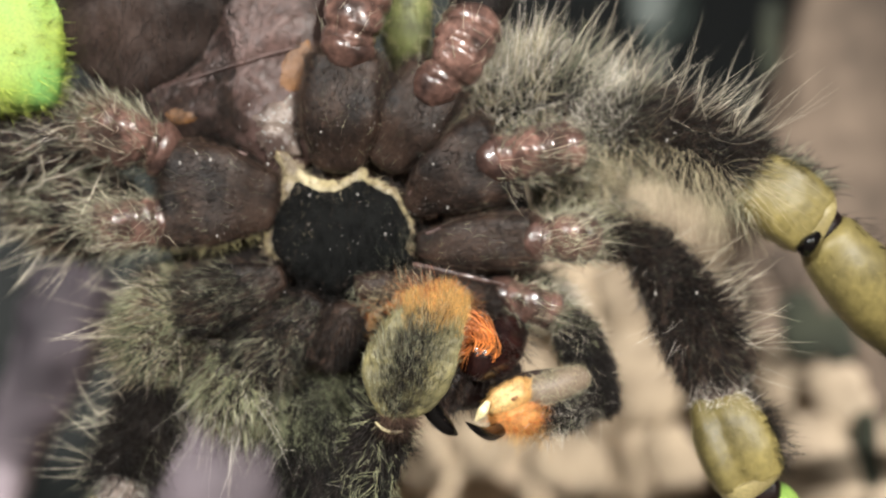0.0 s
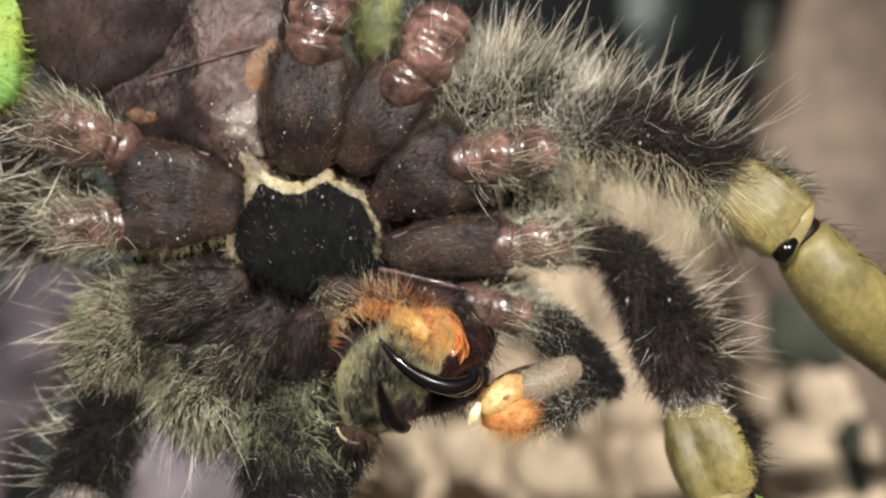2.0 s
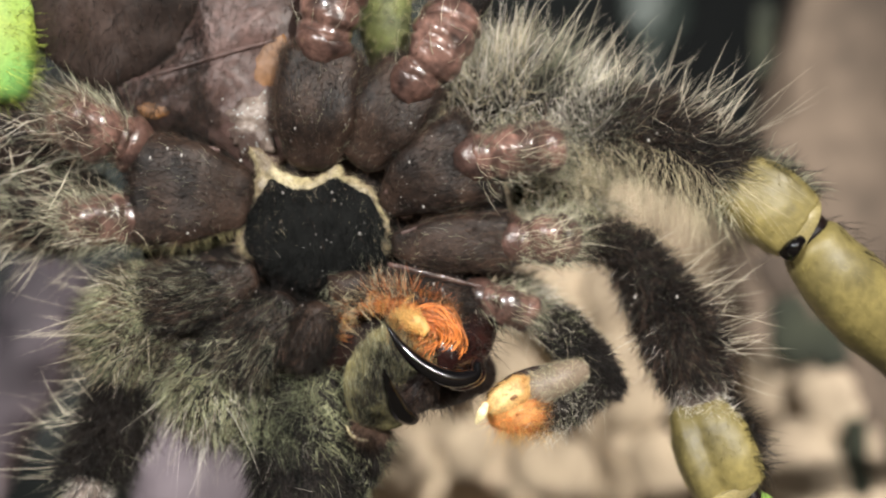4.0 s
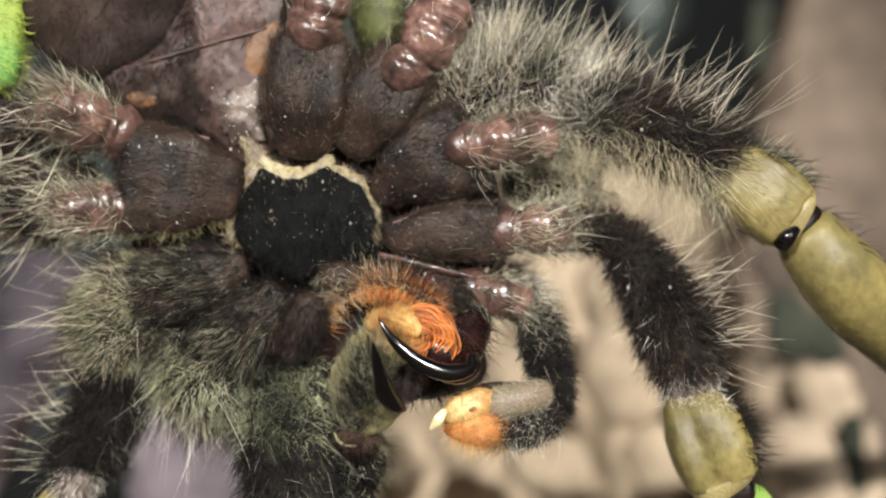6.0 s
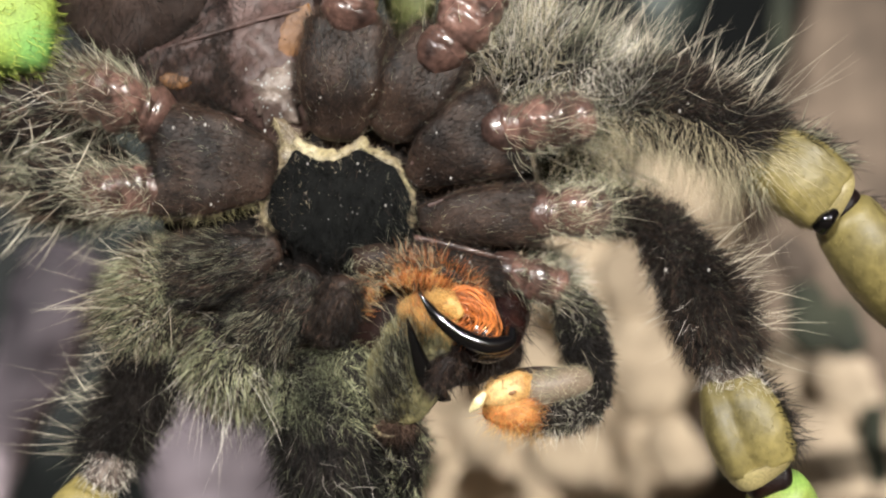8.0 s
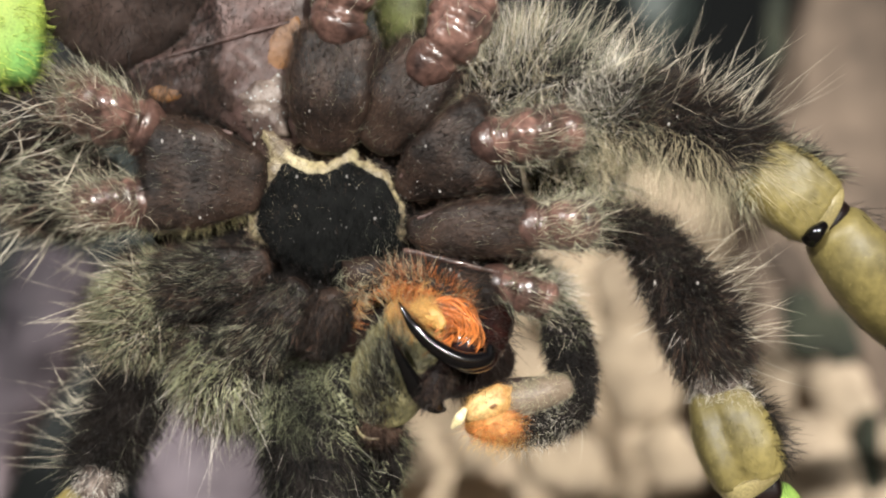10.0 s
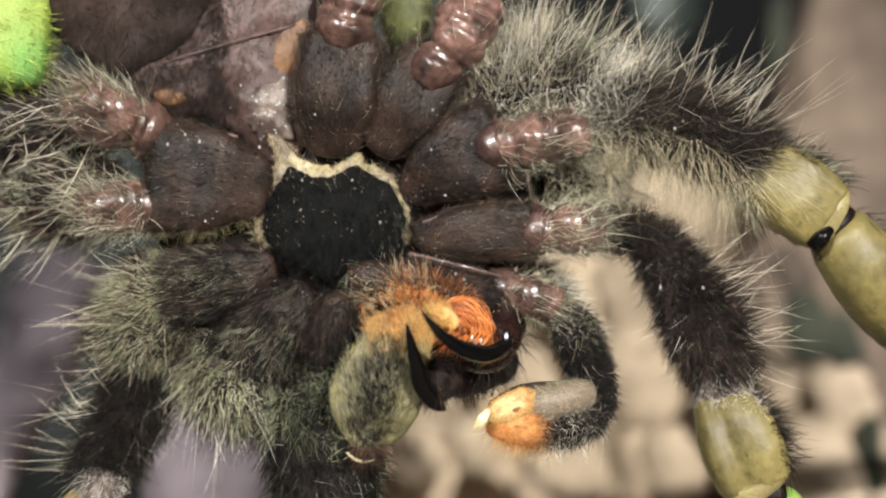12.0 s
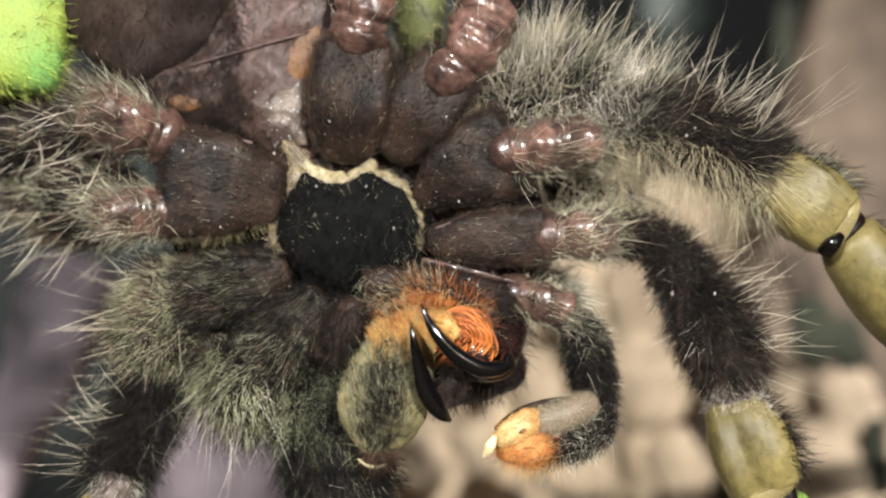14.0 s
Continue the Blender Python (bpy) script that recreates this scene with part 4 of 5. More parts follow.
fur("scopula", bg, 500, 0.6, 0.022, "h_cream", palp_tibia, lift=0.4, lean=0.7, jitter=0.5, seed=137)
tr = limb([(7.90, -1.60, -14.00, 0.85), (6.70, -2.30, -13.90, 1.30), (5.20, -2.60, -14.05, 1.20), (4.05, -2.40, -14.30, 0.62)], flat=0.6, bump=0.2, seed=128, cap0=0.4, square=0.8)
part("palp_tarsus", tr, "orange", palp_tibia, "orange brush pad of the palp")
fur("scopula", tr, 1700, 0.75, 0.035, "h_orange", palp_tibia, lift=0.3, lean=-0.7, jitter=0.45, seed=129)
fur("scopula", tr, 600, 0.8, 0.035, "h_gold", palp_tibia, lift=0.3, lean=-0.7, jitter=0.3, seed=130)
fur("scopula", tr, 180, 1.5, 0.03, "h_gold", palp_tibia, lift=0.8, lean=-0.5, jitter=0.3, seed=131, mask=lambda p, m: m[2] < -0.3)
fur("scopula", tr, 420, 1.1, 0.04, "h_dark", palp_tibia, lift=0.5, lean=-0.7, jitter=0.3, seed=133, mask=lambda p, m: p[0] > 7.4)
up = limb([(7.20, -2.00, -11.95, 0.55), (6.00, -2.90, -12.15, 0.98), (4.70, -3.10, -12.80, 0.98), (3.85, -3.00, -13.50, 0.50)], flat=0.6, bump=0.2, seed=134, cap0=0.4, crease=(250, 0.2))
part("palp_tarsus", up, "gold", palp_tibia, "pale golden pad of the palp")
fur("scopula", up, 900, 0.5, 0.03, "h_gold", palp_tibia, lift=0.2, lean=0.8, jitter=0.25, seed=135)
part("palp_tarsus", limb([(9.20, -1.20, -11.10, 0.60), (7.40, -1.60, -11.40, 0.80), (5.60, -1.80, -11.95, 0.80), (4.00, -1.80, -12.90, 0.50)], flat=0.7, bump=0.08, seed=132), "abdomen", palp_tibia, "dark upper side of the palp tip")
part("pad_fold", limb([(5.95, -3.45, -12.45, 0.08), (5.55, -3.65, -12.60, 0.16), (5.10, -3.62, -12.80, 0.08)], flat=0.4, bump=0.2), "amber", palp_tibia, "brown fold in the pad")
part("claw_tuft", limb([(3.55, -4.20, -12.95, 0.20), (3.20, -4.50, -13.60, 0.36), (2.80, -4.20, -14.30, 0.12)], flat=0.5, bump=0.15), "claw", palp_tibia, "shiny pale claw tuft")
for ob in palp_tibia.children:
    if ob.name.split(".")[0] in ("palp_patella", "palp_tarsus", "scopula", "pad_fold", "claw_tuft"):
        ob.data.transform(Matrix.Translation(-Vector((11.02, -2.00, -10.34)) * MM))

# chelicerae and fangs
cr = limb([(4.31, 3.00, -3.97, 1.77), (3.92, 0.00, -5.88, 2.17), (2.97, -1.50, -7.27, 2.29), (1.89, -3.00, -7.46, 1.82)], flat=0.9, n=10, bump=0.03, seed=140)
chel_r = part("chelicera", cr, "chelicera", spider, "glossy dark red jaw bristling with orange hair", at=(5.19, -2.00, -6.35))
fur("jaw_hair", cr, 500, 1.2, 0.10, "h_orange", chel_r, lift=0.12, lean=0.8, jitter=0.2, seed=141, at=(5.19, -2.00, -6.35), mask=lambda p, m: m[1] < 0.2 and m[0] < 0.55 and m[2] > -0.5 and p[0] < 1.9 and p[2] > -6.6, flow=(-0.6, -0.1, -0.5), curl=0.5)
fur("jaw_hair", cr, 260, 1.4, 0.07, "h_dark", chel_r, lift=0.8, lean=0.3, jitter=0.3, seed=142, at=(5.19, -2.00, -6.35), mask=lambda p, m: m[0] > 0.4 or m[2] < -0.5)


def swirl(centre, n, radius, seed):
    """Long wet bristles lying in arcs round a centre: a run of thin tapered strands."""
    rng = np.random.default_rng(seed)
    vs, fs, o = [], [], 0
    for _ in range(n):
        r = radius * math.sqrt(rng.uniform(0.04, 1))
        a0, span = rng.uniform(-0.8, 1.9), rng.uniform(0.6, 1.3)
        cx, cz, lift = rng.normal(0, 0.16), rng.normal(0, 0.16), rng.uniform(-0.35, 0.35)
        path = []
        for k in range(7):
            a = a0 + span * k / 6
            rr = r * (1 + 0.12 * math.sin(3 * a + 5 * r))
            path.append((centre[0] + cx + 1.1 * rr * math.cos(a), centre[1] - 0.8 * (1 - (r / radius) ** 2) + lift * k / 6, centre[2] + cz + 0.9 * rr * math.sin(a),
                         rng.uniform(0.8, 1.2) * 0.042 * math.sin(math.pi * (0.12 + 0.86 * k / 6)) + 0.01))
        sh = limb(path, flat=0.8, sides=5, n=2)
        vs.append(sh["v"])
        fs += [[i + o for i in f] for f in sh["f"]]
        o += len(sh["v"])
    return {"v": np.vstack(vs), "f": fs}


part("jaw_swirl", swirl((1.17, -3.90, -6.21), 320, 2.12, 5), "h_orange", chel_r, "wet orange hair swirled inside the jaw", kind="stuff", at=None)

lobe = limb([(-0.75, -4.20, -4.75, 0.30), (0.10, -4.60, -5.20, 0.62), (0.85, -4.60, -5.85, 0.50)], flat=0.4, bump=0.25, seed=145)
part("mouth_lobe", lobe, "lobe", chel_r, "pale yellow brush inside the mouth")
fur("jaw_swirl", lobe, 800, 0.7, 0.03, "h_gold", chel_r, lift=0.2, lean=-0.8, jitter=0.3, seed=146)
for ob in chel_r.children:
    if ob.name.startswith(("jaw_swirl", "mouth_lobe")):
        ob.data.transform(Matrix.Translation(-Vector((5.19, -2.00, -6.35)) * MM))
cl = limb([(4.79, 5.00, -9.02, 1.90), (2.95, 1.50, -9.02, 2.08), (1.25, -0.80, -9.35, 1.94), (0.08, -1.60, -10.31, 1.20)], flat=0.9, n=10, bump=0.03, seed=143)
chel_l = part("chelicera", cl, "jaw_dark", spider, "glossy black-red jaw", at=(-0.77, -2.00, -11.74))
fur("jaw_hair", cl, 220, 1.0, 0.07, "h_dark", chel_l, lift=0.8, lean=0.3, jitter=0.3, seed=144, at=(-0.77, -2.00, -11.74), mask=lambda p, m: m[2] < 0.1)
fg = limb([(4.40, -6.30, -7.25, 0.28), (4.05, -6.50, -8.05, 0.52), (2.48, -7.00, -8.05, 0.62), (0.78, -7.30, -7.05, 0.55), (-0.52, -7.50, -5.60, 0.38), (-1.20, -7.40, -4.35, 0.19), (-1.50, -7.30, -3.71, 0.04)], flat=0.9, n=8, cap1=0.2)
fang_r = part("fang", fg, "fang", spider, "black curved shiny fang", at=(3.86, -6.50, -7.90))
socket = limb([(4.45, -5.40, -7.30, 0.45), (4.30, -5.90, -8.10, 0.60), (3.40, -6.10, -8.55, 0.52), (2.40, -6.00, -8.60, 0.30)], flat=0.9, n=8, bump=0.05)
part("fang_base", {"v": socket["v"] - np.array((3.86, -6.50, -7.90)), "f": socket["f"]}, "chelicera", fang_r, "dark red wet socket of the fang")
lb2 = limb([(1.20, -3.20, -8.40, 0.80), (0.45, -3.60, -9.50, 0.95), (-0.30, -3.90, -10.70, 0.60)], flat=0.9, n=8, bump=0.06, seed=147)
lobe2 = part("jaw_lobe", {"v": lb2["v"] - np.array((-0.77, -2.00, -11.74)), "f": lb2["f"]}, "jaw_dark", chel_l, "wet black-red inner side of the jaw")
fur("jaw_hair", lb2, 900, 0.7, 0.05, "h_dark", chel_l, lift=0.5, lean=0.5, jitter=0.3, seed=148, at=(-0.77, -2.00, -11.74))
fur("jaw_hair", lb2, 260, 0.8, 0.035, "h_brown", chel_l, lift=0.6, lean=0.5, jitter=0.3, seed=149, at=(-0.77, -2.00, -11.74))
fl = limb([(0.47, -4.20, -11.87, 0.16), (-0.15, -4.80, -11.24, 0.54), (-1.04, -5.20, -9.88, 0.69), (-1.57, -5.70, -7.99, 0.48), (-1.98, -6.10, -6.24, 0.27), (-2.17, -6.10, -5.21, 0.04)], flat=0.8, n=8, cap1=0.2)
fang_l = part("fang", fl, "fang", spider, "black curved shiny fang", at=(-0.75, -5.00, -11.33))

# mouth with its orange fringe
mt = plate([(-6.30, 0.00, -3.80), (-0.98, 0.00, -3.10), (3.10, 0.00, -4.86), (3.92, 0.00, -7.31), (0.65, 0.00, -8.60), (-3.00, 0.00, -9.20), (-6.80, 0.00, -8.50)], 1.2, 0.6, 4)
part("mouth", mt, "mouth", spider, "orange-red mouth skin")
part("mouth_floor", limb([(-6.54, 3.50, -6.75, 1.95), (-3.57, 3.50, -8.03, 2.55), (-0.59, 3.50, -8.88, 2.12)], bump=0.1), "jaw_dark", spider, "dark skin inside the mouth")
fr = limb([(-5.82, 0.00, -6.02, 0.35), (-5.17, -0.60, -4.57, 0.40), (-3.74, -1.50, -3.42, 0.45), (-1.72, -2.60, -2.78, 0.48), (0.43, -3.30, -3.10, 0.48), (2.10, -3.40, -3.95, 0.42), (3.00, -3.00, -5.20, 0.30)], flat=0.7, seed=150)
fringe = part("mouth_fringe", fr, "coxa", spider, "orange hair fringe round the mouth")
MOUTH = (-0.36, -3.00, -6.27)
fur("fringe_hair", fr, 600, 1.0, 0.045, "h_dark", fringe, lift=0.7, lean=-0.7, jitter=0.3, seed=158, towards=MOUTH, curl=-0.1)
fur("fringe_hair", fr, 800, 1.15, 0.038, "h_orange", fringe, lift=0.35, lean=0.9, jitter=0.25, seed=151, towards=MOUTH, curl=0.1, clump=0.2, mask=lambda p, m: 1.0 if p[0] > -2.5 else 0.3)
fur("fringe_hair", fr, 480, 1.05, 0.032, "h_orange", fringe, lift=0.6, lean=-0.5, jitter=0.3, seed=156, towards=MOUTH, curl=-0.1, mask=lambda p, m: 1.0 if p[0] > -2.5 else 0.25)
fur("fringe_hair", fr, 420, 1.45, 0.028, "h_cream", fringe, lift=0.6, lean=-0.5, jitter=0.35, seed=157, towards=MOUTH, curl=-0.1, mask=lambda p, m: 1.0 if p[0] < 0 else 0.3)
fur("fringe_hair", fr, 150, 1.25, 0.034, "h_gold", fringe, lift=0.4, lean=0.9, jitter=0.22, seed=152, towards=MOUTH, curl=0.1, clump=0.2, mask=lambda p, m: 1.0 if p[0] < 0.5 else 0.35)
fur("fringe_hair", fr, 320, 1.1, 0.04, "h_brown", fringe, lift=0.5, lean=-0.6, jitter=0.25, seed=153, towards=MOUTH, curl=-0.1)
fur("fringe_hair", fr, 90, 1.5, 0.035, "h_cream", fringe, lift=0.5, lean=0.8, jitter=0.3, seed=155, towards=MOUTH, curl=0.1, mask=lambda p, m: p[0] < -2.5)
fur("fringe_hair", fr, 90, 1.4, 0.034, "h_gold", fringe, lift=0.5, lean=0.3, jitter=0.35, seed=154, towards=MOUTH, curl=-0.1)

# left palp: blade-shaped end that goes through the mouth
bd = plate([(-2.30, 0, -4.66), (-3.70, 0, -5.15), (-4.90, 0, -6.10), (-5.80, 0, -7.30), (-6.60, 0, -8.80), (-7.20, 0, -10.30), (-7.25, 0, -11.40), (-6.75, 0, -12.60), (-5.95, 0, -13.70), (-5.20, 0, -14.30),
            (-4.35, 0, -14.35), (-3.25, 0, -13.95), (-2.20, 0, -13.30), (-1.45, 0, -12.20), (-1.00, 0, -10.90), (-0.75, 0, -9.20), (-0.60, 0, -7.60), (-0.60, 0, -6.30), (-0.95, 0, -5.30), (-1.60, 0, -4.75)],
           -4.3, 0.6, 0.6, rings=14, wrinkle=0.3, ragged=0.10)
blade = part("palp_blade", bd, "blade", spider, "olive palp blade with an orange tip", at=(-2.19, -4.00, -5.11))
stripe = lambda p: math.exp(-((p[0] + 4.1 - 0.20 * (p[2] + 11)) / 1.2) ** 2) * min(1, max(0, (-6.4 - p[2]) * 0.4))
fur("blade_hair", bd, 3600, 0.75, 0.028, "h_olive", blade, lift=0.12, lean=-0.9, jitter=0.12, seed=160, at=(-2.19, -4.00, -5.11), mask=lambda p, m: (m[1] < 0.3) * (1.05 - min(1, stripe(p))), clump=0.1)
fur("blade_hair", bd, 2100, 1.5, 0.038, "h_dark", blade, lift=0.35, lean=-0.9, jitter=0.25, seed=161, at=(-2.19, -4.00, -5.11), mask=lambda p, m: (m[1] < -0.3) * stripe(p), clump=0.05)
fur("blade_hair", bd, 1400, 1.4, 0.03, "h_grey", blade, lift=0.2, lean=-0.9, jitter=0.18, seed=162, at=(-2.19, -4.00, -5.11), clump=0.05, mask=lambda p, m: (m[1] < -0.2) * (0.25 + stripe(p)))
fur("blade_hair", bd, 600, 1.2, 0.05, "h_brown", blade, lift=0.7, lean=0.5, jitter=0.5, clump=0.5, seed=172, at=(-2.19, -4.00, -5.11), mask=lambda p, m: p[2] < -14)
fur("blade_hair", bd, 3600, 0.85, 0.034, "h_gold", blade, lift=0.15, lean=-0.9, jitter=0.15, seed=163, at=(-2.19, -4.00, -5.11), mask=lambda p, m: (m[1] < 0.2) * (p[0] > -5.0) * max(0.0, min(1.0, (p[2] + 8.6) / 3.0)) ** 1.5)
fur("blade_hair", bd, 1100, 0.8, 0.034, "h_orange", blade, lift=0.18, lean=-0.9, jitter=0.15, seed=168, at=(-2.19, -4.00, -5.11), mask=lambda p, m: (m[1] < 0.3) * max(0.0, min(1.0, (p[2] + 7.2) / 2.0)) ** 1.5)
ps = limb([(-4.85, -3.00, -13.60, 1.30), (-5.60, -1.00, -16.60, 2.00), (-7.30, 1.00, -21.44, 2.30)], flat=0.7, bump=0.06, seed=164)
part("palp_joint", limb([(-5.90, -4.50, -14.55, 0.05), (-5.30, -4.80, -14.90, 0.12), (-4.60, -4.80, -15.05, 0.13), (-3.90, -4.60, -14.90, 0.05)], flat=0.6, bump=0.3), "cream", blade, "pale joint skin of the palp")
part("palp_shin", ps, "leg", blade, "dark hairy shin of the palp")
fur("blade_hair", ps, 2600, 1.1, 0.07, "h_dark", blade, lift=0.5, lean=0.6, jitter=0.4, seed=165, at=(-2.19, -4.00, -5.11))
fur("blade_hair", ps, 700, 1.2, 0.045, "h_green", blade, lift=0.5, lean=0.6, jitter=0.5, seed=166, at=(-2.19, -4.00, -5.11), clump=0.6)
for ob in blade.children:
    if ob.name.split(".")[0] in ("palp_shin", "palp_joint"):
        ob.data.transform(Matrix.Translation(-Vector((-2.19, -4.00, -5.11)) * MM))

# lower left: hairy legs
fe, sh = segment("femur", [(-9.46, 3.00, -10.52, 2.96), (-8.64, 1.00, -14.01, 3.31), (-7.52, 0.00, -17.93, 3.27), (-6.85, 2.00, -23.36, 2.92)], "leg", label="dark hairy leg", seed=170)
fur("femur_down", sh, 2800, 1.4, 0.04, "h_green", fe, lift=0.5, lean=0.6, jitter=0.95, clump=0.9, curl=0.6, seed=171, mask=lambda p, m: p[2] > -14.0)
fur("femur_down", sh, 60, 2.8, 0.03, "h_white", fe, lift=0.8, lean=0.4, jitter=0.7, curl=0.4, seed=971)
fur("femur_down", sh, 3600, 1.4, 0.07, "h_black", fe, lift=0.5, lean=0.6, jitter=0.95, clump=0.9, curl=0.6, seed=172)
fur("femur_down", sh, 2600, 1.3, 0.06, "h_dark", fe, lift=0.5, lean=0.6, jitter=0.6, curl=0.4, seed=174, mask=lambda p, m: (p[2] < -12) * (m[1] < 0.3))
fur("femur_down", sh, 500, 1.3, 0.035, "h_green", fe, lift=0.5, lean=0.6, jitter=0.7, curl=0.4, seed=175, mask=lambda p, m: (p[2] < -12) * (m[1] < 0.3))
fe, sh = segment("femur", [(-12.84, 3.00, -6.72, 3.38), (-14.37, 2.00, -9.15, 3.76), (-14.79, 2.00, -11.66, 2.92)], "leg", label="dark hairy leg", seed=173)
fur("femur_down", sh, 5200, 1.2, 0.05, "h_green", fe, lift=0.5, lean=0.6, jitter=0.95, clump=0.9, curl=0.6, seed=174, flow=(-0.2, 0, -0.8))
fur("femur_down", sh, 1600, 1.4, 0.07, "h_brown", fe, lift=0.5, lean=0.6, jitter=0.95, clump=0.9, curl=0.6, seed=6174, flow=(-0.2, 0, -0.8))
fur("femur_down", sh, 90, 3.0, 0.032, "h_pale", fe, lift=0.5, lean=0.6, jitter=0.95, clump=0.9, curl=0.6, seed=7174, flow=(-0.2, 0, -0.8))
fur("femur_down", sh, 320, 2.4, 0.03, "h_white", fe, lift=0.5, lean=0.6, jitter=0.9, clump=0.9, curl=0.6, seed=274)
fur("femur_down", sh, 1800, 1.6, 0.07, "h_dark", fe, lift=0.6, lean=0.6, jitter=0.9, clump=0.9, curl=0.6, seed=275)
fur("femur_bristles", sh, 60, 4.2, 0.034, "h_white", fe, lift=0.4, lean=0.9, jitter=0.5, curl=0.3, clump=0.2, seed=278, flow=(0.25, -0.15, -0.9), mask=lambda p, m: p[2] < -10, taper=0.5)
fe, sh = segment("femur", [(-18.76, 3.00, -3.34, 3.38), (-20.64, 2.00, -5.39, 3.34), (-21.89, 2.00, -7.48, 2.51)], "leg", label="dark hairy leg", seed=175)
fur("femur_down", sh, 5200, 1.25, 0.05, "h_green", fe, lift=0.6, lean=0.6, jitter=0.95, clump=0.9, curl=0.6, seed=176, flow=(-0.7, 0, -0.4))
fur("femur_down", sh, 900, 1.5, 0.045, "h_cream", fe, lift=0.6, lean=0.6, jitter=0.9, clump=0.6, curl=0.6, seed=476, flow=(-0.7, 0, -0.2))
fur("femur_down", sh, 1600, 1.4, 0.07, "h_brown", fe, lift=0.6, lean=0.6, jitter=0.95, clump=0.9, curl=0.6, seed=6176, flow=(-0.7, 0, -0.4))
fur("femur_down", sh, 110, 3.0, 0.034, "h_pale", fe, lift=0.6, lean=0.6, jitter=0.95, clump=0.9, curl=0.6, seed=7176, flow=(-0.7, 0, -0.4))
fur("femur_down", sh, 200, 1.5, 0.05, "h_white", fe, lift=0.5, lean=0.6, jitter=0.9, clump=0.9, curl=0.6, seed=276)
fur("femur_down", sh, 1800, 1.6, 0.07, "h_dark", fe, lift=0.6, lean=0.6, jitter=0.9, clump=0.9, curl=0.6, seed=277)
fur("femur_bristles", sh, 85, 3.6, 0.04, "h_pale", fe, lift=0.9, lean=0.5, jitter=0.5, curl=0.45, clump=0.2, seed=177, flow=(-0.9, 0, -0.1), taper=0.35)
fe, sh = segment("tibia", [(-20.77, 4.00, -8.07, 2.25), (-22.13, 3.00, -11.79, 2.25), (-23.97, 2.00, -16.25, 1.90)], "leg", label="black hairy leg", seed=178)
fur("tibia_hair", sh, 7000, 1.5, 0.07, "h_dark", fe, lift=0.5, lean=0.5, jitter=0.4, seed=179)
fur("tibia_hair", sh, 160, 2.6, 0.04, "h_grey", fe, lift=0.9, lean=0.3, jitter=0.3, seed=180, mask=lambda p, m: abs(m[0]) > 0.5)
fur("tibia_hair", sh, 60, 3.6, 0.036, "h_pale", fe, lift=0.9, lean=0.3, jitter=0.6, curl=0.45, clump=0.2, seed=181, mask=lambda p, m: m[0] < -0.4, flow=(-0.9, 0, 0.2), taper=0.35)
segment("joint", [(-23.51, 1.00, -16.90, 1.40), (-24.13, 1.00, -18.14, 1.49)], "pale", seed=182)
fur("joint_hair", limb([(-23.51, 1.00, -16.90, 1.40), (-24.13, 1.00, -18.14, 1.49)]), 420, 0.8, 0.035, "h_white", spider, lift=0.5, lean=0.6, jitter=0.35, seed=382, flow=(-0.3, -0.2, -0.8))
segment("patella", [(-25.20, 2.60, -19.20, 1.80), (-26.78, 3.00, -21.93, 2.53), (-32.39, 14.00, -29.31, 2.37)], "yellow", seed=183)

fe, sh = segment("leg_base", [(-10.36, 3.50, -8.45, 2.72), (-7.39, 3.00, -9.30, 2.63), (-5.90, 2.20, -11.00, 2.30), (-5.20, 2.00, -13.00, 2.00)], "leg", seed=184)
fur("base_hair", sh, 1300, 1.2, 0.06, "h_dark", fe, lift=0.5, lean=0.5, jitter=0.4, seed=185)
fur("base_hair", sh, 2200, 1.2, 0.06, "h_green", fe, lift=0.5, lean=0.5, jitter=0.5, seed=186)

# left: femora buried in hair
fe, sh = segment("femur", [(-25.37, 4.00, 9.65, 2.99), (-29.21, 4.00, 9.44, 3.42), (-36.83, 6.00, 8.77, 3.49), (-50.34, 20.00, 8.07, 3.51)], "leg", label="hairy leg", seed=190)
fur("femur_down", sh, 1700, 1.5, 0.055, "h_grey", fe, lift=0.6, lean=0.6, jitter=0.75, clump=0.75, curl=0.4, seed=191, mask=lambda p, m: p[0] > -40)
fur("femur_down", sh, 1500, 1.6, 0.065, "h_brown", fe, lift=0.6, lean=0.6, jitter=0.75, clump=0.75, curl=0.4, seed=3191, mask=lambda p, m: p[0] > -40)
fur("femur_bristles", sh, 130, 3.6, 0.06, "h_pale", fe, lift=0.7, lean=0.6, jitter=0.5, curl=0.45, clump=0.2, seed=192, flow=(-0.9, 0, -0.1), mask=lambda p, m: p[0] > -40, taper=0.35)
fur("femur_bristles", sh, 160, 3.0, 0.038, "h_white", fe, lift=0.7, lean=0.6, jitter=0.55, curl=0.45, clump=0.2, seed=292, flow=(-0.9, 0, 0), mask=lambda p, m: p[0] > -40, taper=0.35)
fe, sh = segment("femur", [(-24.09, 4.00, 3.46, 2.82), (-27.51, 4.00, 3.46, 3.25), (-32.27, 8.00, 4.50, 2.67)], "leg", label="hairy leg", seed=193)
fur("femur_down", sh, 1500, 1.5, 0.055, "h_grey", fe, lift=0.6, lean=0.6, jitter=0.75, clump=0.75, curl=0.4, seed=194)
fur("femur_down", sh, 1500, 1.6, 0.065, "h_brown", fe, lift=0.6, lean=0.6, jitter=0.75, clump=0.75, curl=0.4, seed=3194)
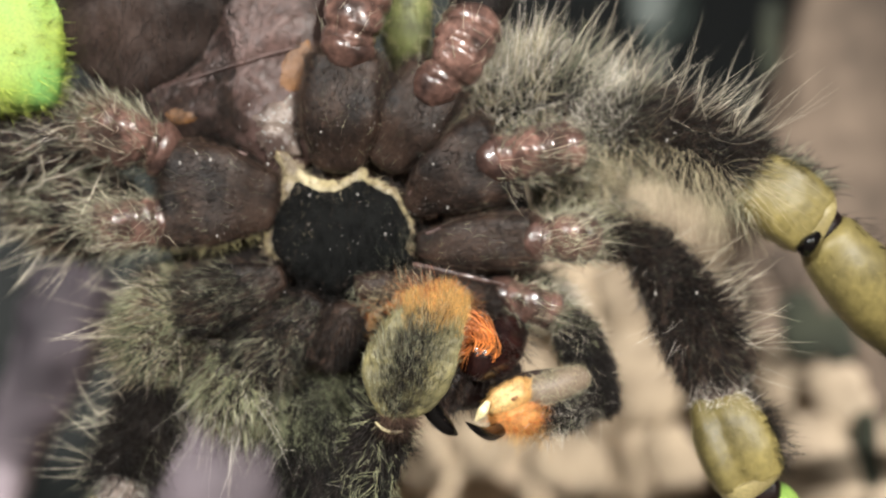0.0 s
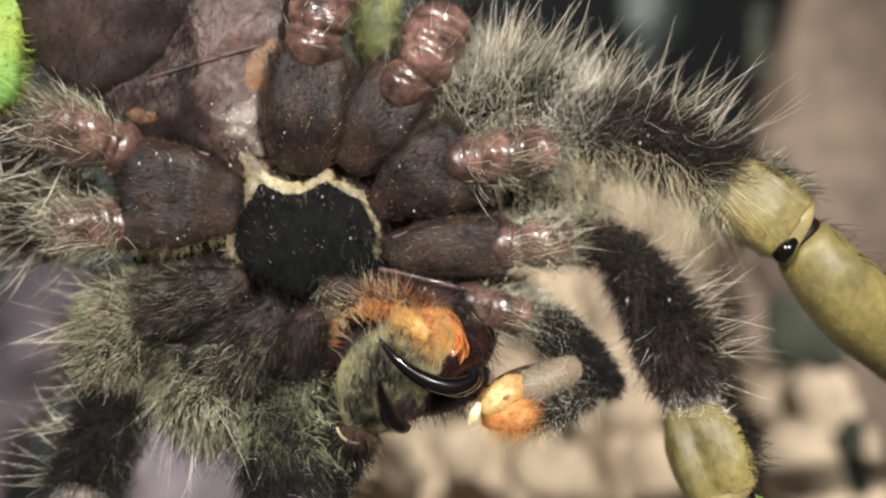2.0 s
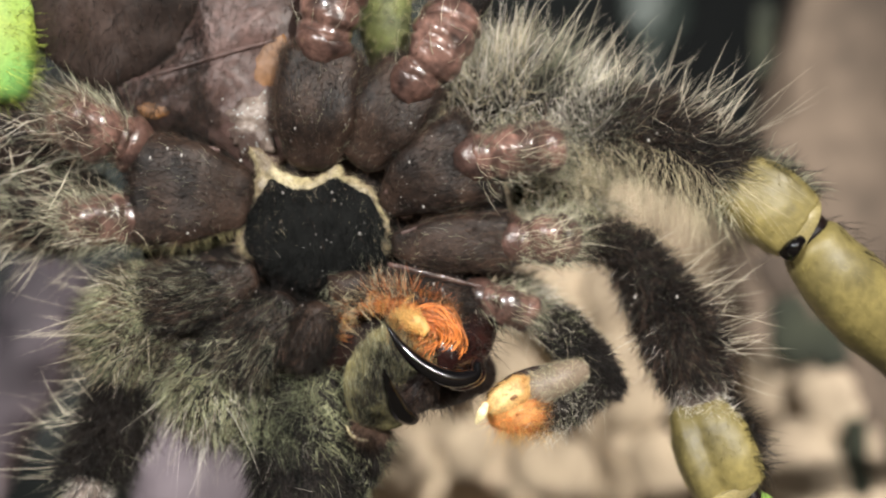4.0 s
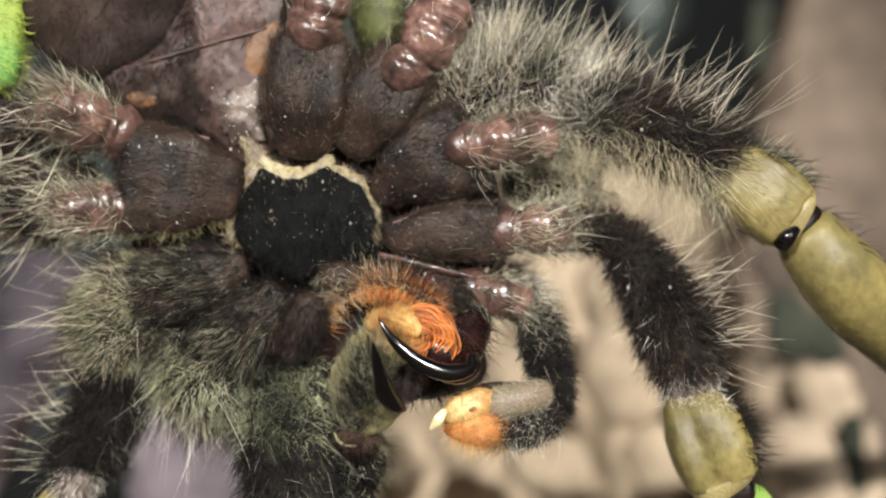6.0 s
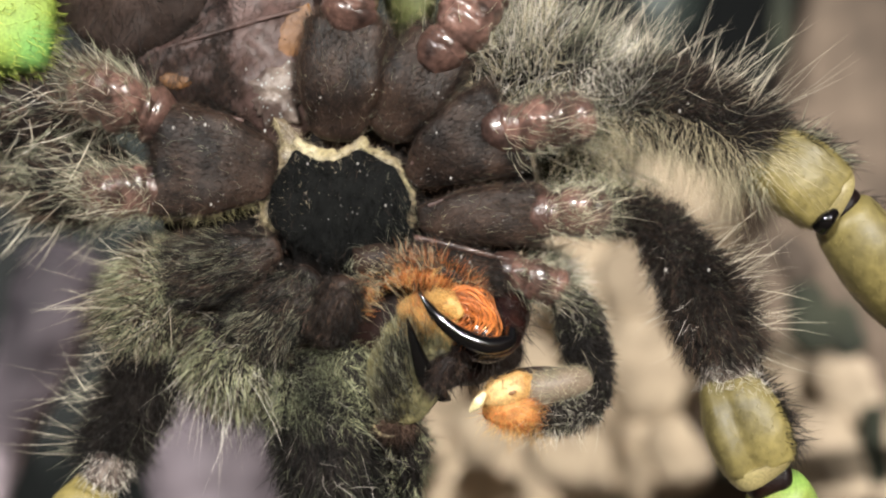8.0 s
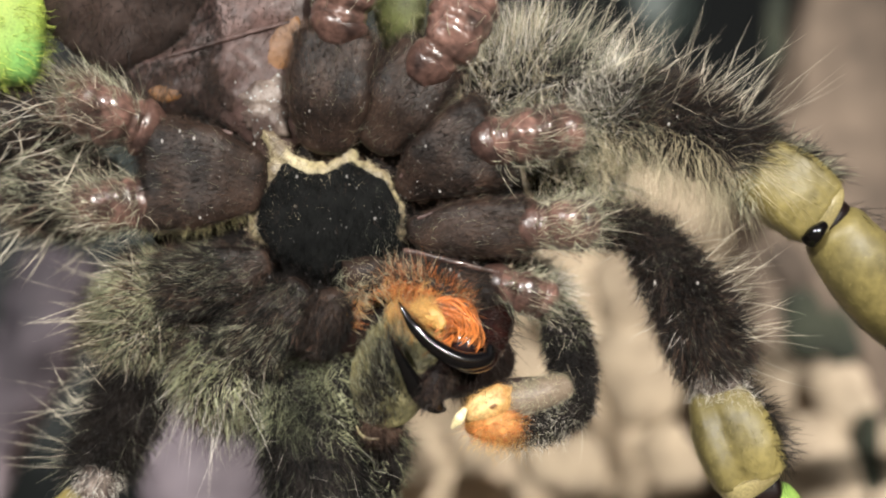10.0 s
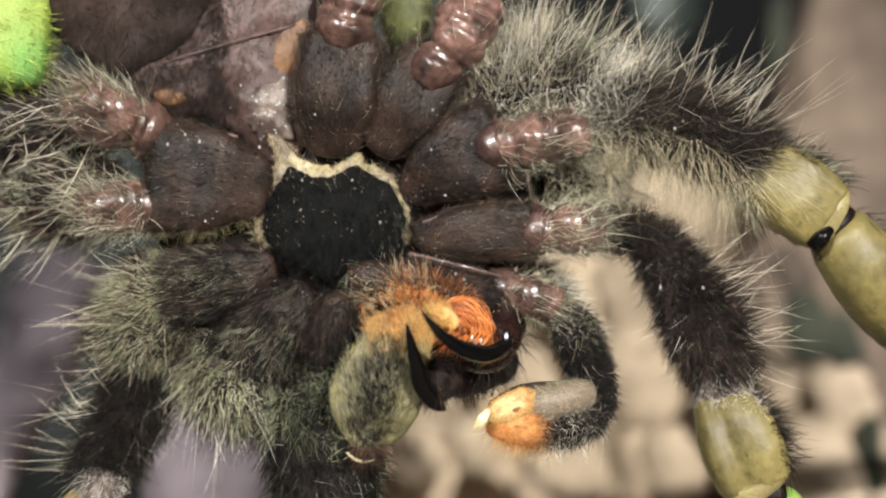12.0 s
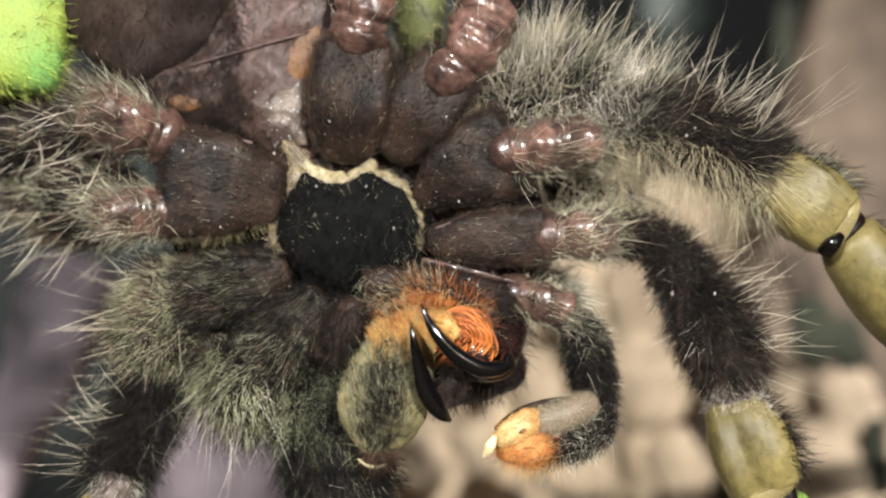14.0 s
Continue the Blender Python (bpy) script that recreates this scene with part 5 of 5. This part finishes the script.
fur("femur_bristles", sh, 130, 3.6, 0.06, "h_pale", fe, lift=0.7, lean=0.6, jitter=0.5, curl=0.45, clump=0.2, seed=195, flow=(-0.9, 0, -0.3), taper=0.35)
sh = limb([(-28.70, 2.00, 15.90, 4.60), (-31.60, 1.00, 16.15, 4.95), (-36.80, 2.00, 16.80, 5.20), (-48.49, 14.00, 19.50, 4.40)], flat=0.65, bump=0.07, seed=196, square=0.6, cap0=0.2)
gl = part("patella", sh, "green", spider, "bright yellow-green leg segment")
fur("patella_hair", sh, 700, 1.4, 0.035, "h_dark", gl, lift=0.5, lean=-0.4, jitter=0.2, seed=197, mask=lambda p, m: m[2] < -0.3 or m[0] > 0.3)
fur("patella_hair", sh, 2600, 1.2, 0.05, "h_lime", gl, lift=0.4, lean=-0.5, jitter=0.15, seed=199, mask=lambda p, m: m[2] < -0.3 or m[0] > 0.3, clump=0.1)
ov, sh = segment("patella", [(-1.68, 5.00, 14.29, 1.30), (-1.88, 4.00, 17.13, 1.96), (-1.96, 4.00, 21.40, 2.14)], "olive", label="olive green leg segment", seed=198)
fur("patella_hair", sh, 900, 0.9, 0.04, "h_olive", ov, lift=0.4, lean=-0.6, jitter=0.3, seed=298)
fur("patella_hair", sh, 300, 1.1, 0.04, "h_dark", ov, lift=0.5, lean=-0.6, jitter=0.3, seed=299)


# pale dust grains on the spider's underside
def grains(places, name, parent):
    base = limb([(0, 0, -0.05, 0.06), (0, 0, 0.05, 0.06)], flat=0.6, sides=8, n=2)
    vs, fs = [], []
    for k, (x, y, z, r) in enumerate(places):
        o = len(vs) * len(base["v"])
        vs.append(base["v"] * r + (x, y, z))
        fs += [[i + o for i in f] for f in base["f"]]
    part(name, {"v": np.vstack(vs), "f": fs}, "dust", parent, kind="stuff", label="scattered pale dust grains")


spots = [(-18.11, -3.20, 6.85), (-3.49, -1.60, 1.48), (0.24, -2.60, 9.28), (-7.91, -3.20, 8.90), (0.12, -2.40, 6.52), (-13.47, -0.60, 11.28), (-11.97, -1.80, 6.76), (-5.46, -1.60, 4.45), (1.11, -2.60, 3.33),
         (-16.89, -3.20, 7.52), (-15.90, -3.20, 7.05), (-9.01, -1.40, 4.46), (-15.62, -2.60, 1.55), (1.82, -2.60, -2.14), (2.42, -2.60, -2.54), (17.72, -2.40, 8.50), (17.13, -2.40, 7.99), (18.98, -3.00, -3.12), (16.02, -3.00, -3.12)]
grains([(*p, random.uniform(0.9, 1.6)) for p in spots] + [(random.uniform(-20, 8), -2.2 - random.random(), random.uniform(-4, 10), random.uniform(0.3, 0.6)) for _ in range(120)], "dust", spider)


def motions():
    walk(fang_r, [
        (0.0, pose(0.00479, -0.00100, -0.01171, -0.7, -36.9, 60.4)),
        (0.1, pose(0.00473, -0.00100, -0.01189, -1.6, -37.6, 52.4)),
        (0.3, pose(0.00389, -0.00434, -0.01160, -0.4, -36.9, 53.9)),
        (0.5, pose(0.00418, -0.00530, -0.00965, 11.3, -19.4, 27.6)),
        (0.7, pose(0.00488, -0.00530, -0.00914, 10.8, -16.3, 23.1)),
        (1.0, pose(0.00529, -0.00530, -0.00918, 9.2, -18.7, 22.4)),
        (1.3, pose(0.00506, -0.00530, -0.00960, 11.3, -14.5, 22.4)),
        (1.6, pose(0.00507, -0.00530, -0.00863, 0.0, -13.5, 0.0)),
        (1.9, pose(0.00431, -0.00530, -0.00814, 0.0, -9.8, 0.0)),
        (2.2, pose(0.00583, -0.00530, -0.00868, 4.3, -15.6, 9.5)),
        (4.3, pose(0.00426, -0.00530, -0.00796, 0.0, -5.9, 0.0)),
        (4.7, pose(0.00441, -0.00530, -0.00738, 0.0, -10.5, 0.0)),
        (5.0, pose(0.00684, -0.00530, -0.00687, 0.0, -19.1, 0.0)),
        (5.3, pose(0.00524, -0.00530, -0.00872, 6.5, -25.4, 24.7)),
        (5.5, pose(0.00442, -0.00530, -0.00899, 8.0, -10.2, 14.1)),
        (5.7, pose(0.00524, -0.00530, -0.00850, 0.0, -8.8, 0.0)),
        (6.0, pose(0.00458, -0.00530, -0.00842, 0.0, -7.8, 0.0)),
        (6.5, pose(0.00556, -0.00530, -0.00771, 0.0, -9.6, 0.0)),
        (6.8, pose(0.00541, -0.00530, -0.00699, 0.0, -14.9, 0.0)),
        (7.0, pose(0.00647, -0.00530, -0.00755, 0.0, -15.3, 0.0)),
        (7.2, pose(0.00526, -0.00530, -0.00876, 0.0, -18.4, 0.0)),
        (7.5, pose(0.00449, -0.00530, -0.00804, 0.0, -9.1, 0.0)),
        (8.0, pose(0.00477, -0.00530, -0.00772, 0.0, -8.4, 0.0)),
        (8.2, pose(0.00441, -0.00530, -0.00768, 0.0, -5.7, 0.0)),
        (10.3, pose(0.00400, -0.00530, -0.00796, 0.0, -4.0, 0.0)),
        (10.8, pose(0.00471, -0.00530, -0.00781, 0.0, -2.5, 0.0)),
        (11.5, pose(0.00389, -0.00530, -0.00757, 6.3, -6.4, 9.9)),
        (12.0, pose(0.00492, -0.00530, -0.00683, 9.3, -16.0, 20.0)),
        (12.3, pose(0.00555, -0.00530, -0.00722, 5.2, -17.0, 12.1)),
        (12.5, pose(0.00493, -0.00530, -0.00808, 0.0, -15.6, 0.0)),
        (13.0, pose(0.00420, -0.00530, -0.00807, 0.0, -3.2, 0.0)),
        (13.5, pose(0.00377, -0.00530, -0.00790, 0.0, -1.9, 0.0)),
        (14.0, pose(0.00386, -0.00530, -0.00790, 0.0, -0.0, 0.0)),
    ])
    walk(fang_l, [
        (0.0, pose(0.00022, -0.00460, -0.01246, 0.0, -3.8, 0.0)),
        (0.1, pose(0.00003, -0.00460, -0.01296, 0.0, 0.7, 0.0)),
        (0.3, pose(0.00039, -0.00460, -0.01338, 0.0, -0.9, 0.0)),
        (0.5, pose(0.00157, -0.00460, -0.01370, 0.0, -4.8, 0.0)),
        (0.7, pose(0.00184, -0.00460, -0.01393, 0.0, -1.9, 0.0)),
        (1.0, pose(0.00162, -0.00460, -0.01391, 0.0, 3.1, 0.0)),
        (1.3, pose(0.00117, -0.00460, -0.01367, 0.0, -2.3, 0.0)),
        (1.6, pose(0.00051, -0.00460, -0.01251, 38.6, -8.5, 9.4)),
        (1.9, pose(-0.00076, -0.00460, -0.01178, 35.4, -3.2, 8.4)),
        (2.2, pose(0.00083, -0.00460, -0.01220, 43.9, -2.2, 10.0)),
        (4.3, pose(-0.00068, -0.00460, -0.01142, 34.1, -5.0, 8.3)),
        (4.7, pose(-0.00097, -0.00460, -0.01113, 34.3, -2.0, 8.2)),
        (5.0, pose(0.00024, -0.00460, -0.01151, 41.1, -0.7, 9.5)),
        (5.3, pose(-0.00029, -0.00460, -0.01158, 37.8, -3.3, 8.9)),
        (5.5, pose(-0.00049, -0.00460, -0.01141, 31.3, 4.4, 7.4)),
        (5.7, pose(0.00035, -0.00460, -0.01136, 30.3, -1.9, 7.3)),
        (6.0, pose(-0.00067, -0.00460, -0.01140, 27.6, 1.5, 6.6)),
        (6.5, pose(-0.00043, -0.00460, -0.01144, 32.4, 1.4, 7.7)),
        (6.8, pose(-0.00077, -0.00460, -0.01137, 37.4, -3.0, 8.8)),
        (7.0, pose(0.00007, -0.00460, -0.01147, 32.9, 0.3, 7.8)),
        (7.2, pose(-0.00019, -0.00460, -0.01137, 36.7, 0.2, 8.6)),
        (7.5, pose(0.00026, -0.00300, -0.01223, 12.0, -4.6, 3.0)),
        (8.0, pose(-0.00021, -0.00300, -0.01189, 12.0, -3.7, 3.0)),
        (8.2, pose(-0.00048, -0.00460, -0.01143, 21.7, -2.4, 5.4)),
        (10.3, pose(0.00039, -0.00300, -0.01191, 12.0, -12.0, 3.0)),
        (10.8, pose(0.00064, -0.00460, -0.01108, 21.0, -5.2, 5.3)),
        (11.5, pose(-0.00066, -0.00460, -0.01094, 11.3, 0.7, 2.8)),
        (12.0, pose(-0.00013, -0.00460, -0.01108, 11.0, -0.2, 2.8)),
        (12.3, pose(-0.00096, -0.00460, -0.01132, 24.3, 0.5, 5.9)),
        (12.5, pose(-0.00026, -0.00460, -0.01094, 26.2, -1.0, 6.4)),
        (13.0, pose(0.00030, -0.00300, -0.01198, 12.0, -5.8, 3.0)),
        (13.5, pose(-0.00035, -0.00460, -0.01120, 16.2, -3.0, 4.1)),
        (14.0, pose(-0.00075, -0.00460, -0.01133, 0.0, -0.0, 0.0)),
    ])
    walk(chel_r, [
        (0.0, pose(0.00612, -0.00200, -0.00634)),
        (0.3, pose(0.00530, -0.00200, -0.00698)),
        (0.5, pose(0.00674, -0.00200, -0.00712)),
        (0.7, pose(0.00723, -0.00200, -0.00717)),
        (1.0, pose(0.00716, -0.00200, -0.00746)),
        (1.3, pose(0.00725, -0.00200, -0.00696)),
        (1.6, pose(0.00670, -0.00200, -0.00621)),
        (1.9, pose(0.00585, -0.00200, -0.00568)),
        (2.2, pose(0.00726, -0.00200, -0.00635)),
        (4.3, pose(0.00545, -0.00200, -0.00580)),
        (4.7, pose(0.00560, -0.00200, -0.00614)),
        (5.0, pose(0.00769, -0.00200, -0.00678)),
        (5.3, pose(0.00606, -0.00200, -0.00638)),
        (5.5, pose(0.00595, -0.00200, -0.00643)),
        (5.7, pose(0.00662, -0.00200, -0.00638)),
        (6.0, pose(0.00568, -0.00200, -0.00654)),
        (6.5, pose(0.00625, -0.00200, -0.00673)),
        (6.8, pose(0.00617, -0.00200, -0.00645)),
        (7.0, pose(0.00738, -0.00200, -0.00704)),
        (7.2, pose(0.00615, -0.00200, -0.00762)),
        (7.5, pose(0.00595, -0.00200, -0.00663)),
        (8.0, pose(0.00597, -0.00200, -0.00652)),
        (8.2, pose(0.00569, -0.00200, -0.00694)),
        (10.3, pose(0.00553, -0.00200, -0.00631)),
        (10.8, pose(0.00613, -0.00200, -0.00648)),
        (11.5, pose(0.00527, -0.00200, -0.00612)),
        (12.0, pose(0.00608, -0.00200, -0.00604)),
        (12.3, pose(0.00646, -0.00200, -0.00669)),
        (12.5, pose(0.00605, -0.00200, -0.00712)),
        (13.0, pose(0.00547, -0.00200, -0.00608)),
        (13.5, pose(0.00509, -0.00200, -0.00590)),
        (14.0, pose(0.00519, -0.00200, -0.00635)),
    ])
    walk(chel_l, [
        (0.0, pose(-0.00032, -0.00200, -0.01227, 0, -1.1, 0)),
        (0.1, pose(-0.00041, -0.00200, -0.01250, 0, 0.2, 0)),
        (0.3, pose(-0.00024, -0.00200, -0.01269, 0, -0.3, 0)),
        (0.5, pose(0.00031, -0.00200, -0.01285, 0, -1.4, 0)),
        (0.7, pose(0.00043, -0.00200, -0.01295, 0, -0.6, 0)),
        (1.0, pose(0.00033, -0.00200, -0.01294, 0, 0.9, 0)),
        (1.3, pose(0.00012, -0.00200, -0.01283, 0, -0.7, 0)),
        (1.6, pose(-0.00019, -0.00200, -0.01229, 0, -1.6, 0)),
        (1.9, pose(-0.00078, -0.00200, -0.01195, 0, -0.2, 0)),
        (2.2, pose(-0.00004, -0.00200, -0.01215, 0, 0.6, 0)),
        (4.3, pose(-0.00074, -0.00200, -0.01178, 0, -0.7, 0)),
        (4.7, pose(-0.00088, -0.00200, -0.01165, 0, 0.1, 0)),
        (5.0, pose(-0.00031, -0.00200, -0.01182, 0, 0.8, 0)),
        (5.3, pose(-0.00056, -0.00200, -0.01186, 0, -0.1, 0)),
        (5.5, pose(-0.00065, -0.00200, -0.01178, 0, 2.0, 0)),
        (5.7, pose(-0.00026, -0.00200, -0.01175, 0, 0.0, 0)),
        (6.0, pose(-0.00074, -0.00200, -0.01177, 0, 0.9, 0)),
        (6.5, pose(-0.00062, -0.00200, -0.01179, 0, 1.1, 0)),
        (6.8, pose(-0.00078, -0.00200, -0.01176, 0, -0.0, 0)),
        (7.0, pose(-0.00039, -0.00200, -0.01180, 0, 0.8, 0)),
        (7.2, pose(-0.00051, -0.00200, -0.01176, 0, 0.9, 0)),
        (7.5, pose(-0.00030, -0.00200, -0.01216, 0, 0.3, 0)),
        (8.0, pose(-0.00052, -0.00200, -0.01200, 0, 0.0, 0)),
        (8.2, pose(-0.00065, -0.00200, -0.01179, 0, -0.4, 0)),
        (10.3, pose(-0.00024, -0.00200, -0.01201, 0, -1.7, 0)),
        (10.8, pose(-0.00013, -0.00200, -0.01162, 0, -1.3, 0)),
        (11.5, pose(-0.00073, -0.00200, -0.01156, 0, 0.3, 0)),
        (12.0, pose(-0.00049, -0.00200, -0.01162, 0, 0.0, 0)),
        (12.3, pose(-0.00088, -0.00200, -0.01173, 0, 0.5, 0)),
        (12.5, pose(-0.00055, -0.00200, -0.01156, 0, 0.2, 0)),
        (13.0, pose(-0.00028, -0.00200, -0.01204, 0, -0.3, 0)),
        (13.5, pose(-0.00059, -0.00200, -0.01168, 0, -0.7, 0)),
        (14.0, pose(-0.00077, -0.00200, -0.01174, 0, -0.0, 0)),
    ])
    walk(palp_tibia, [
        (0.0, pose(0.01138, -0.00200, -0.00860, 0, 4.4, 0)),
        (0.1, pose(0.01106, -0.00200, -0.00841, 0, 6.6, 0)),
        (0.3, pose(0.01168, -0.00200, -0.00825, 0, 4.3, 0)),
        (0.5, pose(0.01288, -0.00200, -0.00843, 0, 1.4, 0)),
        (0.7, pose(0.01357, -0.00200, -0.00753, 0, -0.5, 0)),
        (1.0, pose(0.01345, -0.00200, -0.00735, 0, -2.0, 0)),
        (1.3, pose(0.01320, -0.00200, -0.00823, 0, 2.3, 0)),
        (1.6, pose(0.01368, -0.00200, -0.00819, 0, 2.8, 0)),
        (1.9, pose(0.01260, -0.00200, -0.00742, 0, -0.9, 0)),
        (2.2, pose(0.01356, -0.00200, -0.00715, 0, -3.8, 0)),
        (4.3, pose(0.01246, -0.00200, -0.00805, 0, 0.7, 0)),
        (4.7, pose(0.01147, -0.00200, -0.00853, 0, 4.6, 0)),
        (5.0, pose(0.01190, -0.00200, -0.00868, 0, 4.4, 0)),
        (5.3, pose(0.01074, -0.00200, -0.00970, 0, 8.8, 0)),
        (5.5, pose(0.01147, -0.00200, -0.00975, 0, 8.6, 0)),
        (5.7, pose(0.01209, -0.00200, -0.00993, 0, 8.6, 0)),
        (6.0, pose(0.01091, -0.00200, -0.01008, 0, 8.5, 0)),
        (6.5, pose(0.01123, -0.00200, -0.01026, 0, 11.5, 0)),
        (6.8, pose(0.01070, -0.00200, -0.00995, 0, 11.7, 0)),
        (7.0, pose(0.01152, -0.00200, -0.01006, 0, 12.3, 0)),
        (7.2, pose(0.01114, -0.00200, -0.01018, 0, 10.6, 0)),
        (7.5, pose(0.01119, -0.00200, -0.00990, 0, 6.7, 0)),
        (8.0, pose(0.01115, -0.00200, -0.01026, 0, 10.1, 0)),
        (8.2, pose(0.01096, -0.00200, -0.01048, 0, 11.3, 0)),
        (10.3, pose(0.01047, -0.00200, -0.00981, 0, 5.3, 0)),
        (10.8, pose(0.01153, -0.00200, -0.00997, 0, 5.0, 0)),
        (11.5, pose(0.01131, -0.00200, -0.00987, 0, 4.7, 0)),
        (12.0, pose(0.01177, -0.00200, -0.01000, 0, 8.4, 0)),
        (12.3, pose(0.01112, -0.00200, -0.01020, 0, 8.5, 0)),
        (12.5, pose(0.01096, -0.00200, -0.01017, 0, 8.6, 0)),
        (13.0, pose(0.01061, -0.00200, -0.00984, 0, 1.9, 0)),
        (13.5, pose(0.01106, -0.00200, -0.01011, 0, 0.2, 0)),
        (14.0, pose(0.01102, -0.00200, -0.01034, 0, 0.0, 0)),
    ])
    walk(palp_femur, [
        (0.0, pose(0.00882, 0.00100, -0.00437, 0, -9.9, 0)),
        (0.1, pose(0.00882, 0.00100, -0.00437, 0, -8.1, 0)),
        (0.3, pose(0.00882, 0.00100, -0.00437, 0, -14.8, 0)),
        (0.5, pose(0.00882, 0.00100, -0.00437, 0, -24.3, 0)),
        (0.7, pose(0.00882, 0.00100, -0.00437, 0, -35.9, 0)),
        (1.0, pose(0.00882, 0.00100, -0.00437, 0, -36.8, 0)),
        (1.3, pose(0.00882, 0.00100, -0.00437, 0, -27.9, 0)),
        (1.6, pose(0.00882, 0.00100, -0.00437, 0, -31.2, 0)),
        (1.9, pose(0.00882, 0.00100, -0.00437, 0, -30.6, 0)),
        (2.2, pose(0.00882, 0.00100, -0.00437, 0, -39.3, 0)),
        (4.3, pose(0.00882, 0.00100, -0.00437, 0, -22.7, 0)),
        (4.7, pose(0.00882, 0.00100, -0.00437, 0, -11.1, 0)),
        (5.0, pose(0.00882, 0.00100, -0.00437, 0, -13.8, 0)),
        (5.3, pose(0.00882, 0.00100, -0.00437, 0, 0.2, 0)),
        (5.5, pose(0.00882, 0.00100, -0.00437, 0, -5.4, 0)),
        (5.7, pose(0.00882, 0.00100, -0.00437, 0, -9.2, 0)),
        (6.0, pose(0.00882, 0.00100, -0.00437, 0, 0.1, 0)),
        (6.5, pose(0.00882, 0.00100, -0.00437, 0, -1.8, 0)),
        (6.8, pose(0.00882, 0.00100, -0.00437, 0, 1.3, 0)),
        (7.0, pose(0.00882, 0.00100, -0.00437, 0, -4.7, 0)),
        (7.2, pose(0.00882, 0.00100, -0.00437, 0, -1.4, 0)),
        (7.5, pose(0.00882, 0.00100, -0.00437, 0, -2.8, 0)),
        (8.0, pose(0.00882, 0.00100, -0.00437, 0, -1.2, 0)),
        (8.2, pose(0.00882, 0.00100, -0.00437, 0, 0.8, 0)),
        (10.3, pose(0.00882, 0.00100, -0.00437, 0, 2.8, 0)),
        (10.8, pose(0.00882, 0.00100, -0.00437, 0, -5.1, 0)),
        (11.5, pose(0.00882, 0.00100, -0.00437, 0, -3.8, 0)),
        (12.0, pose(0.00882, 0.00100, -0.00437, 0, -6.7, 0)),
        (12.3, pose(0.00882, 0.00100, -0.00437, 0, -1.2, 0)),
        (12.5, pose(0.00882, 0.00100, -0.00437, 0, -0.0, 0)),
        (13.0, pose(0.00882, 0.00100, -0.00437, 0, 1.7, 0)),
        (13.5, pose(0.00882, 0.00100, -0.00437, 0, -1.0, 0)),
        (14.0, pose(0.00882, 0.00100, -0.00437, 0, -0.0, 0)),
    ])
    walk(blade, [
        (0.0, pose(0.00086, -0.00580, -0.00280, 0, 8.3, 0)),
        (0.1, pose(0.00127, -0.00580, -0.00311, 0, 8.3, 0)),
        (0.3, pose(0.00259, -0.00580, -0.00467, 0, 16.6, -3)),
        (0.5, pose(0.00336, -0.00580, -0.00527, 0, 23.7, -6)),
        (0.7, pose(0.00418, -0.00580, -0.00533, 0, 25.5, -8)),
        (1.0, pose(0.00405, -0.00580, -0.00564, 0, 29.4, -8)),
        (1.3, pose(0.00380, -0.00561, -0.00561, 0, 24.7, -8)),
        (1.6, pose(0.00290, -0.00419, -0.00464, 0, 19.6, -10)),
        (1.9, pose(0.00206, -0.00399, -0.00413, 0, 21.5, -12)),
        (2.2, pose(0.00366, -0.00392, -0.00548, 0, 23.3, -12)),
        (4.3, pose(0.00118, -0.00320, -0.00449, 0, 16.2, -24)),
        (4.7, pose(0.00065, -0.00320, -0.00482, 0, 13.6, -28)),
        (5.0, pose(0.00188, -0.00320, -0.00475, 0, 13.5, -26)),
        (5.5, pose(0.00113, -0.00320, -0.00557, 0, 15.0, -28)),
        (6.0, pose(0.00062, -0.00320, -0.00522, 0, 13.6, -28)),
        (6.5, pose(0.00059, -0.00320, -0.00518, 0, 10.4, -30)),
        (7.0, pose(0.00068, -0.00320, -0.00505, 0, 9.2, -32)),
        (7.5, pose(0.00096, -0.00320, -0.00555, 0, 13.0, -36)),
        (8.0, pose(0.00026, -0.00320, -0.00545, 0, 10.4, -34)),
        (8.2, pose(-0.00015, -0.00320, -0.00492, 0, 6.3, -32)),
        (10.3, pose(0.00029, -0.00320, -0.00478, 0, 12.2, -27)),
        (10.8, pose(-0.00038, -0.00320, -0.00473, 0, 5.0, -12)),
        (11.5, pose(-0.00193, -0.00320, -0.00460, 0, -2.5, 0)),
        (12.0, pose(-0.00140, -0.00320, -0.00522, 0, 3.7, 0)),
        (12.5, pose(-0.00145, -0.00320, -0.00534, 0, 0.1, 0)),
        (13.0, pose(-0.00175, -0.00320, -0.00479, 0, 3.2, -12)),
        (13.5, pose(-0.00185, -0.00320, -0.00462, 0, -0.6, -2)),
        (14.0, pose(-0.00219, -0.00320, -0.00511, 0, -0.0, 0)),
    ])


motions()
